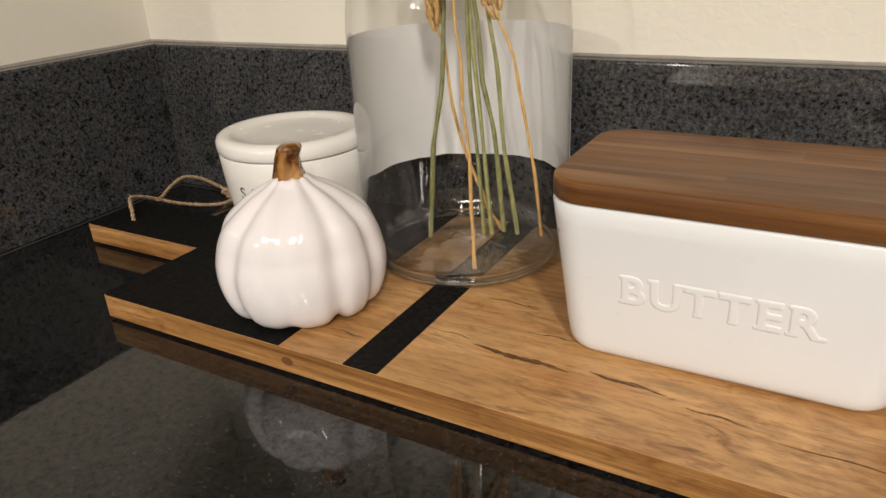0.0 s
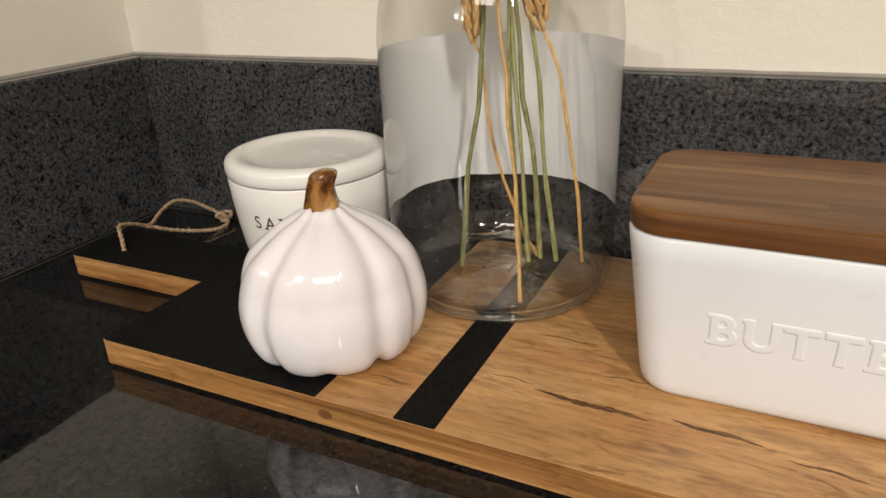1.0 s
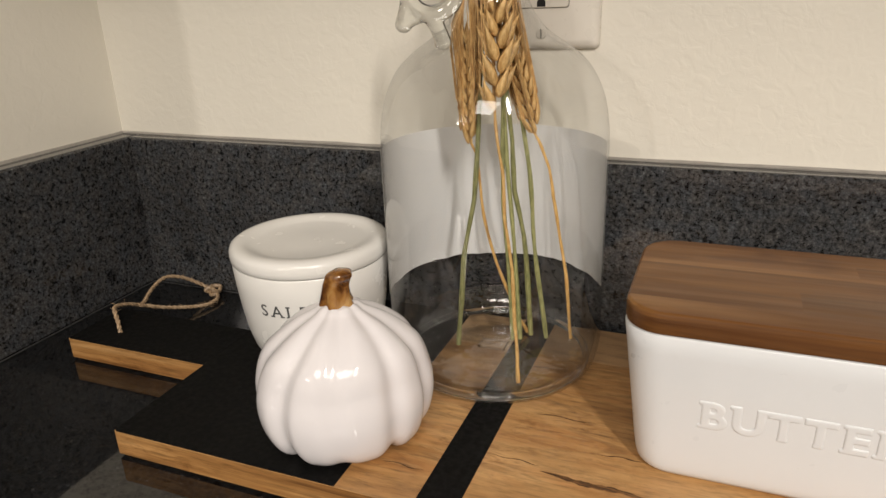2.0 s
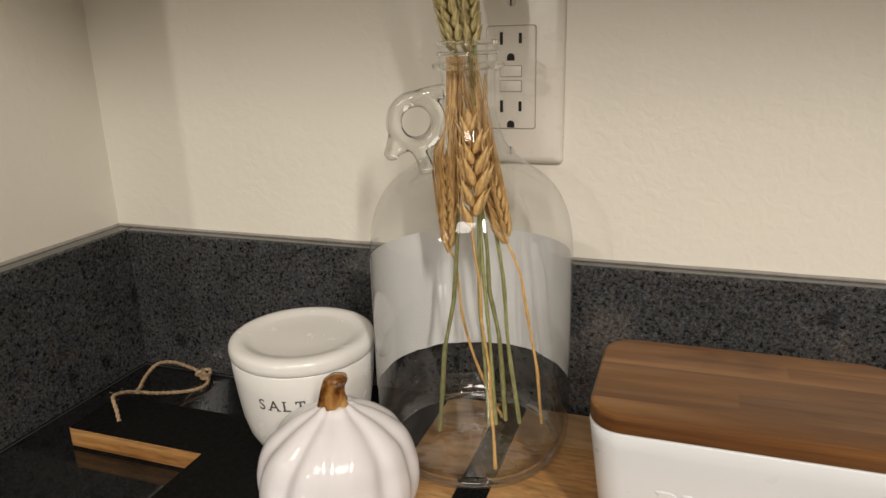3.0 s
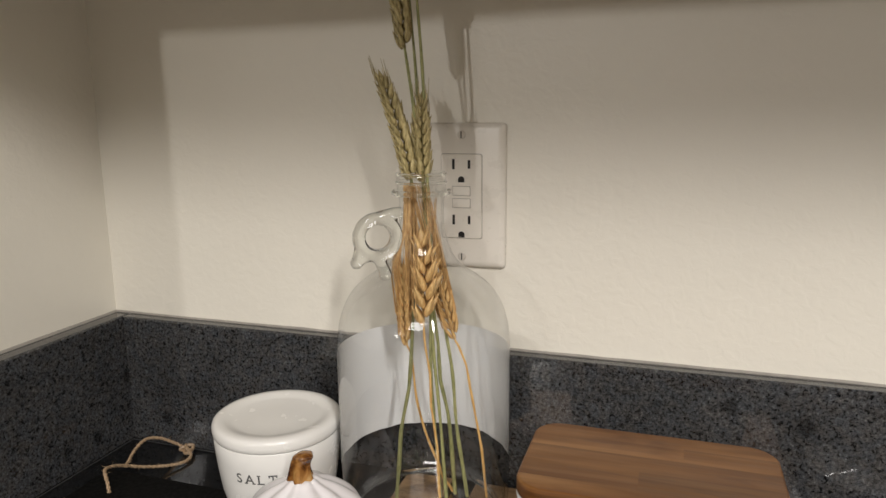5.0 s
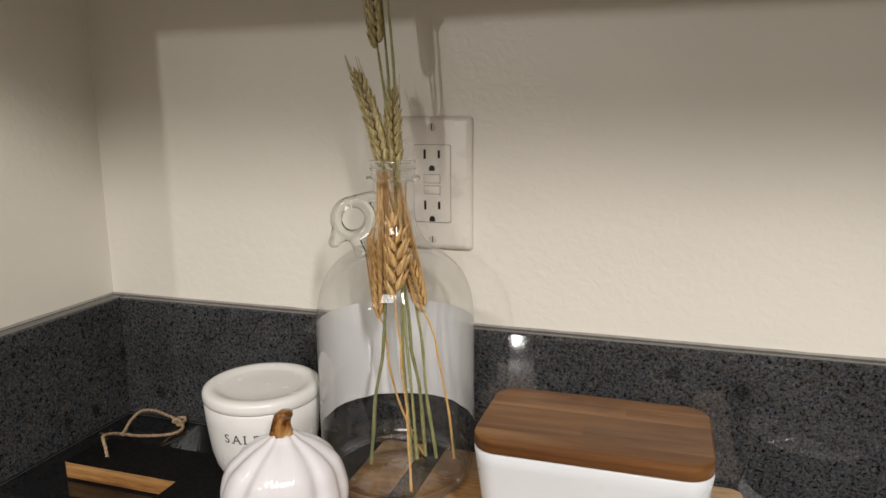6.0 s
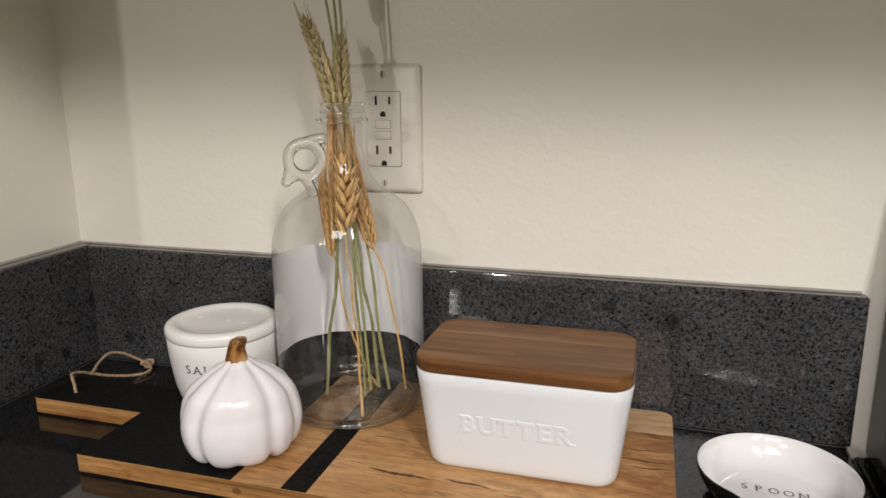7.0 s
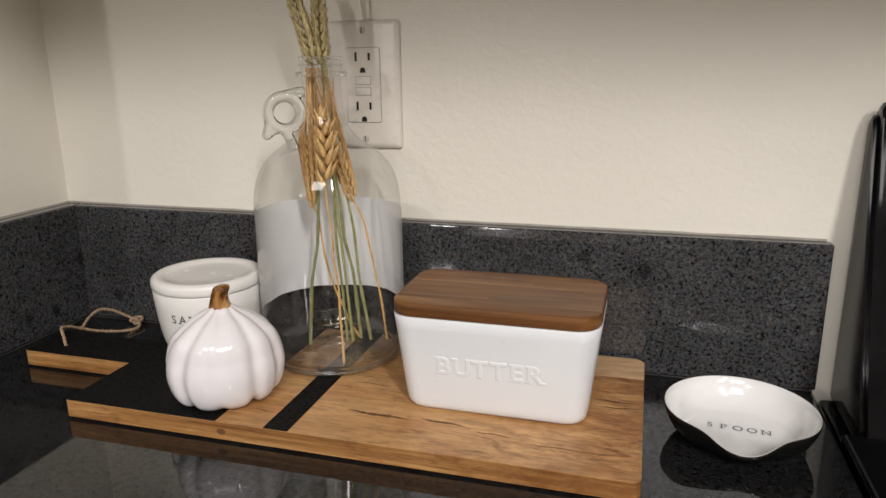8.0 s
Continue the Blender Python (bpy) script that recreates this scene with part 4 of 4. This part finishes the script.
melt.mode, melt.voxel_size, melt.use_smooth_shade = "VOXEL", 0.0003, True
flow = word.modifiers.new("flow", "SMOOTH")
flow.factor, flow.iterations = 0.5, 9

# ---------------------------------------------------------------- spoon rest
rest = thing("spoon_rest", "round spoon rest, white inside and black outside, with grey lettering", "spoon rest")
RX, RY = 0.6915, -0.1130
SR = COUNTER + 0.0003


def rest_bowl(inner):
    """Bowl with a lowered spout towards the room; inner: the white glaze, else the black outside."""
    bm = bmesh.new()
    n = 96
    rows = []
    prof_out = [(0.0, 0.0006), (0.56, 0.0), (0.64, 0.0006), (0.80, 0.0050), (0.91, 0.0120), (0.98, 0.0200), (1.0, 0.0250), (0.992, 0.0262)]
    prof_in = [(0.992, 0.0262), (0.972, 0.0256), (0.945, 0.0205), (0.88, 0.0135), (0.78, 0.0075), (0.68, 0.0048), (0.60, 0.0040), (0.0, 0.0038)]
    for f, z in (prof_in if inner else prof_out):
        if f == 0:
            rows.append([bm.verts.new((RX, RY, SR + z))])
            continue
        ring = []
        for i in range(n):
            a = 2 * math.pi * i / n
            dev = (a - radians(-92) + math.pi) % (2 * math.pi) - math.pi
            spout = math.exp(-(dev / 0.42) ** 2)
            rx = 0.0535 - 0.0062 * math.exp(-((abs(dev) - 0.58) / 0.30) ** 2) - 0.0045 * spout
            lift = max(0.0, (f - 0.6) / 0.4)
            ring.append(bm.verts.new((RX + rx * f * math.cos(a), RY + rx * f * math.sin(a), SR + z * (1 - 0.50 * math.exp(-(dev / 0.56) ** 2) * lift))))
        rows.append(ring)
    for a, b in zip(rows, rows[1:]):
        for i in range(n):
            j = (i + 1) % n
            if len(a) == 1:
                bm.faces.new((a[0], b[j], b[i]))
            elif len(b) == 1:
                bm.faces.new((a[i], a[j], b[0]))
            else:
                bm.faces.new((a[i], a[j], b[j], b[i]))
    return bm


part("bowl", rest_bowl(False), BLACK_GLAZE, rest, "glossy black outside of the bowl", angle=80)
part("glaze", rest_bowl(True), GLAZE, rest, "glossy white inside of the bowl", angle=80)
bm = serif_word("SPOON", 0.0098, 0.0098, 0.0007, 0.0, 0.0, -0.00006)
bmesh.ops.transform(bm, matrix=Matrix.Translation((0.6924, -0.1048, SR + 0.0044)) @ Matrix.Rotation(radians(-5), 4, "Z"), verts=bm.verts)
part("lettering", bm, INK, rest, "dark grey printed word", smooth=False)

# ---------------------------------------------------------------- outlet
OX, OZ = 0.3605, 0.2515
outlet = thing("wall_outlet", "ivory grounded wall outlet with test buttons and screwed cover plate", "outlet", at=(OX, 0, OZ))


def upright(loops):
    """Loops drawn flat in x and y, stood up on the wall: y becomes height, z stands out of the wall."""
    return [[(OX + x, -0.0003 - z, OZ + y) for x, y, z in loop] for loop in loops]


def wall_part(name, loops, mat, label="", angle=40):
    return keep(mesh_object(name, loft(upright(loops)), mat, True, angle), outlet) if not label else tagged(keep(mesh_object(name, loft(upright(loops)), mat, True, angle), outlet), label)


wall_part("cover_plate", [rounded(0, 0, 0.0700, 0.1150, 0.0035, 0.0), rounded(0, 0, 0.0700, 0.1150, 0.0035, 0.0020), rounded(0, 0, 0.0685, 0.1135, 0.003, 0.0034), rounded(0, 0, 0.0640, 0.1090, 0.0025, 0.0050), rounded(0, 0, 0.0600, 0.1050, 0.002, 0.0054)], PLATE, "ivory plastic cover plate")
wall_part("gap", [rounded(0, 0, 0.0337, 0.0675, 0.0022, 0.0050), rounded(0, 0, 0.0337, 0.0675, 0.0022, 0.00555)], JOINT, "thin dark joint round the socket face")
wall_part("socket_face", [rounded(0, 0, 0.0330, 0.0668, 0.002, 0.0050), rounded(0, 0, 0.0330, 0.0668, 0.002, 0.0062), rounded(0, 0, 0.0322, 0.0660, 0.0018, 0.0067)], PLATE, "ivory socket face")
for cz in (0.0205, -0.0235):
    for dx, hh in ((-0.0064, 0.0080), (0.0064, 0.0066)):
        wall_part("slot", [rounded(dx, cz + 0.0050, 0.0021, hh, 0.0003, 0.0060), rounded(dx, cz + 0.0050, 0.0021, hh, 0.0003, 0.00682)], SLOT)
    hole = [(0.0026 * math.cos(radians(a)), cz - 0.0070 + 0.0026 * math.sin(radians(a))) for a in range(0, 181, 20)] + [(-0.0026, cz - 0.0092), (0.0026, cz - 0.0092)]
    wall_part("ground_hole", [[(x, y, 0.0060) for x, y in hole], [(x, y, 0.00682) for x, y in hole]], SLOT)
for cz, mark in ((0.0045, "reset"), (-0.0052, "test")):
    wall_part("button_gap", [rounded(0, cz, 0.0150, 0.0076, 0.0006, 0.0060), rounded(0, cz, 0.0150, 0.0076, 0.0006, 0.00675)], JOINT)
    wall_part("button", [rounded(0, cz, 0.0143, 0.0069, 0.0006, 0.0060), rounded(0, cz, 0.0143, 0.0069, 0.0006, 0.0072), rounded(0, cz, 0.0136, 0.0062, 0.0005, 0.0075)], PLATE)
for cz in (0.0484, -0.0484):
    wall_part("screw", [rounded(0, cz, 0.0066, 0.0066, 0.0033, 0.0050), rounded(0, cz, 0.0066, 0.0066, 0.0033, 0.0060), rounded(0, cz, 0.0054, 0.0054, 0.0027, 0.0066)], STEEL, "painted screw head")
    wall_part("screw_slot", [rounded(0.0, cz, 0.0009, 0.0052, 0.0002, 0.0060), rounded(0.0, cz, 0.0009, 0.0052, 0.0002, 0.00672)], SLOT)

# ---------------------------------------------------------------- stove
stove = thing("stove", "glossy black kitchen stove with a raised rounded back panel", "stove")
SX = 0.7690
part("side_panel", box(SX, 1.525, -0.64, -0.004, -0.90, -0.012, 0.003), ENAMEL, stove, smooth=False)
part("cooktop", box(SX - 0.0045, 1.527, -0.655, -0.094, -0.0115, 0.0035, 0.003, 3), ENAMEL, stove, "glossy black glass cooktop", smooth=False)


def back_panel(outline, ends):
    """Side outline in y and z, drawn along x with rounded ends; ends: pairs of x and scale."""
    cy = sum(p[0] for p in outline) / len(outline)
    cz = sum(p[1] for p in outline) / len(outline)
    return loft([[(x, cy + (y - cy) * k, cz + (z - cz) * k) for y, z in outline] for x, k in ends])


BODY = [(-0.003, -0.0110), (-0.003, 0.2200), (-0.0045, 0.2260), (-0.0085, 0.2285), (-0.0125, 0.2270), (-0.0160, 0.2200), (-0.0360, 0.1450), (-0.0640, 0.0600), (-0.0870, 0.0080), (-0.0900, -0.0110)]
FASCIA = [(y - 0.0012, z) for y, z in BODY[4:]]
FACE = [(-0.0050, 0.2290), (-0.0080, 0.2350), (-0.0140, 0.2385), (-0.0200, 0.2370), (-0.0245, 0.2300)] + [(y - 0.0085, z) for y, z in BODY[6:]]
part("back_panel", back_panel(BODY, [(0.7775, 0.97), (0.7785, 0.995), (0.7800, 1.0), (1.5060, 1.0), (1.5080, 0.97)]), ENAMEL, stove, "glossy black body of the back panel", angle=35)
part("control_face", back_panel(FACE + FASCIA[::-1][:-1], [(0.7808, 0.96), (0.7822, 0.99), (0.7850, 1.0), (1.5080, 1.0), (1.5110, 0.96)]), ENAMEL, stove, "glossy black face with a rounded top edge", angle=35)
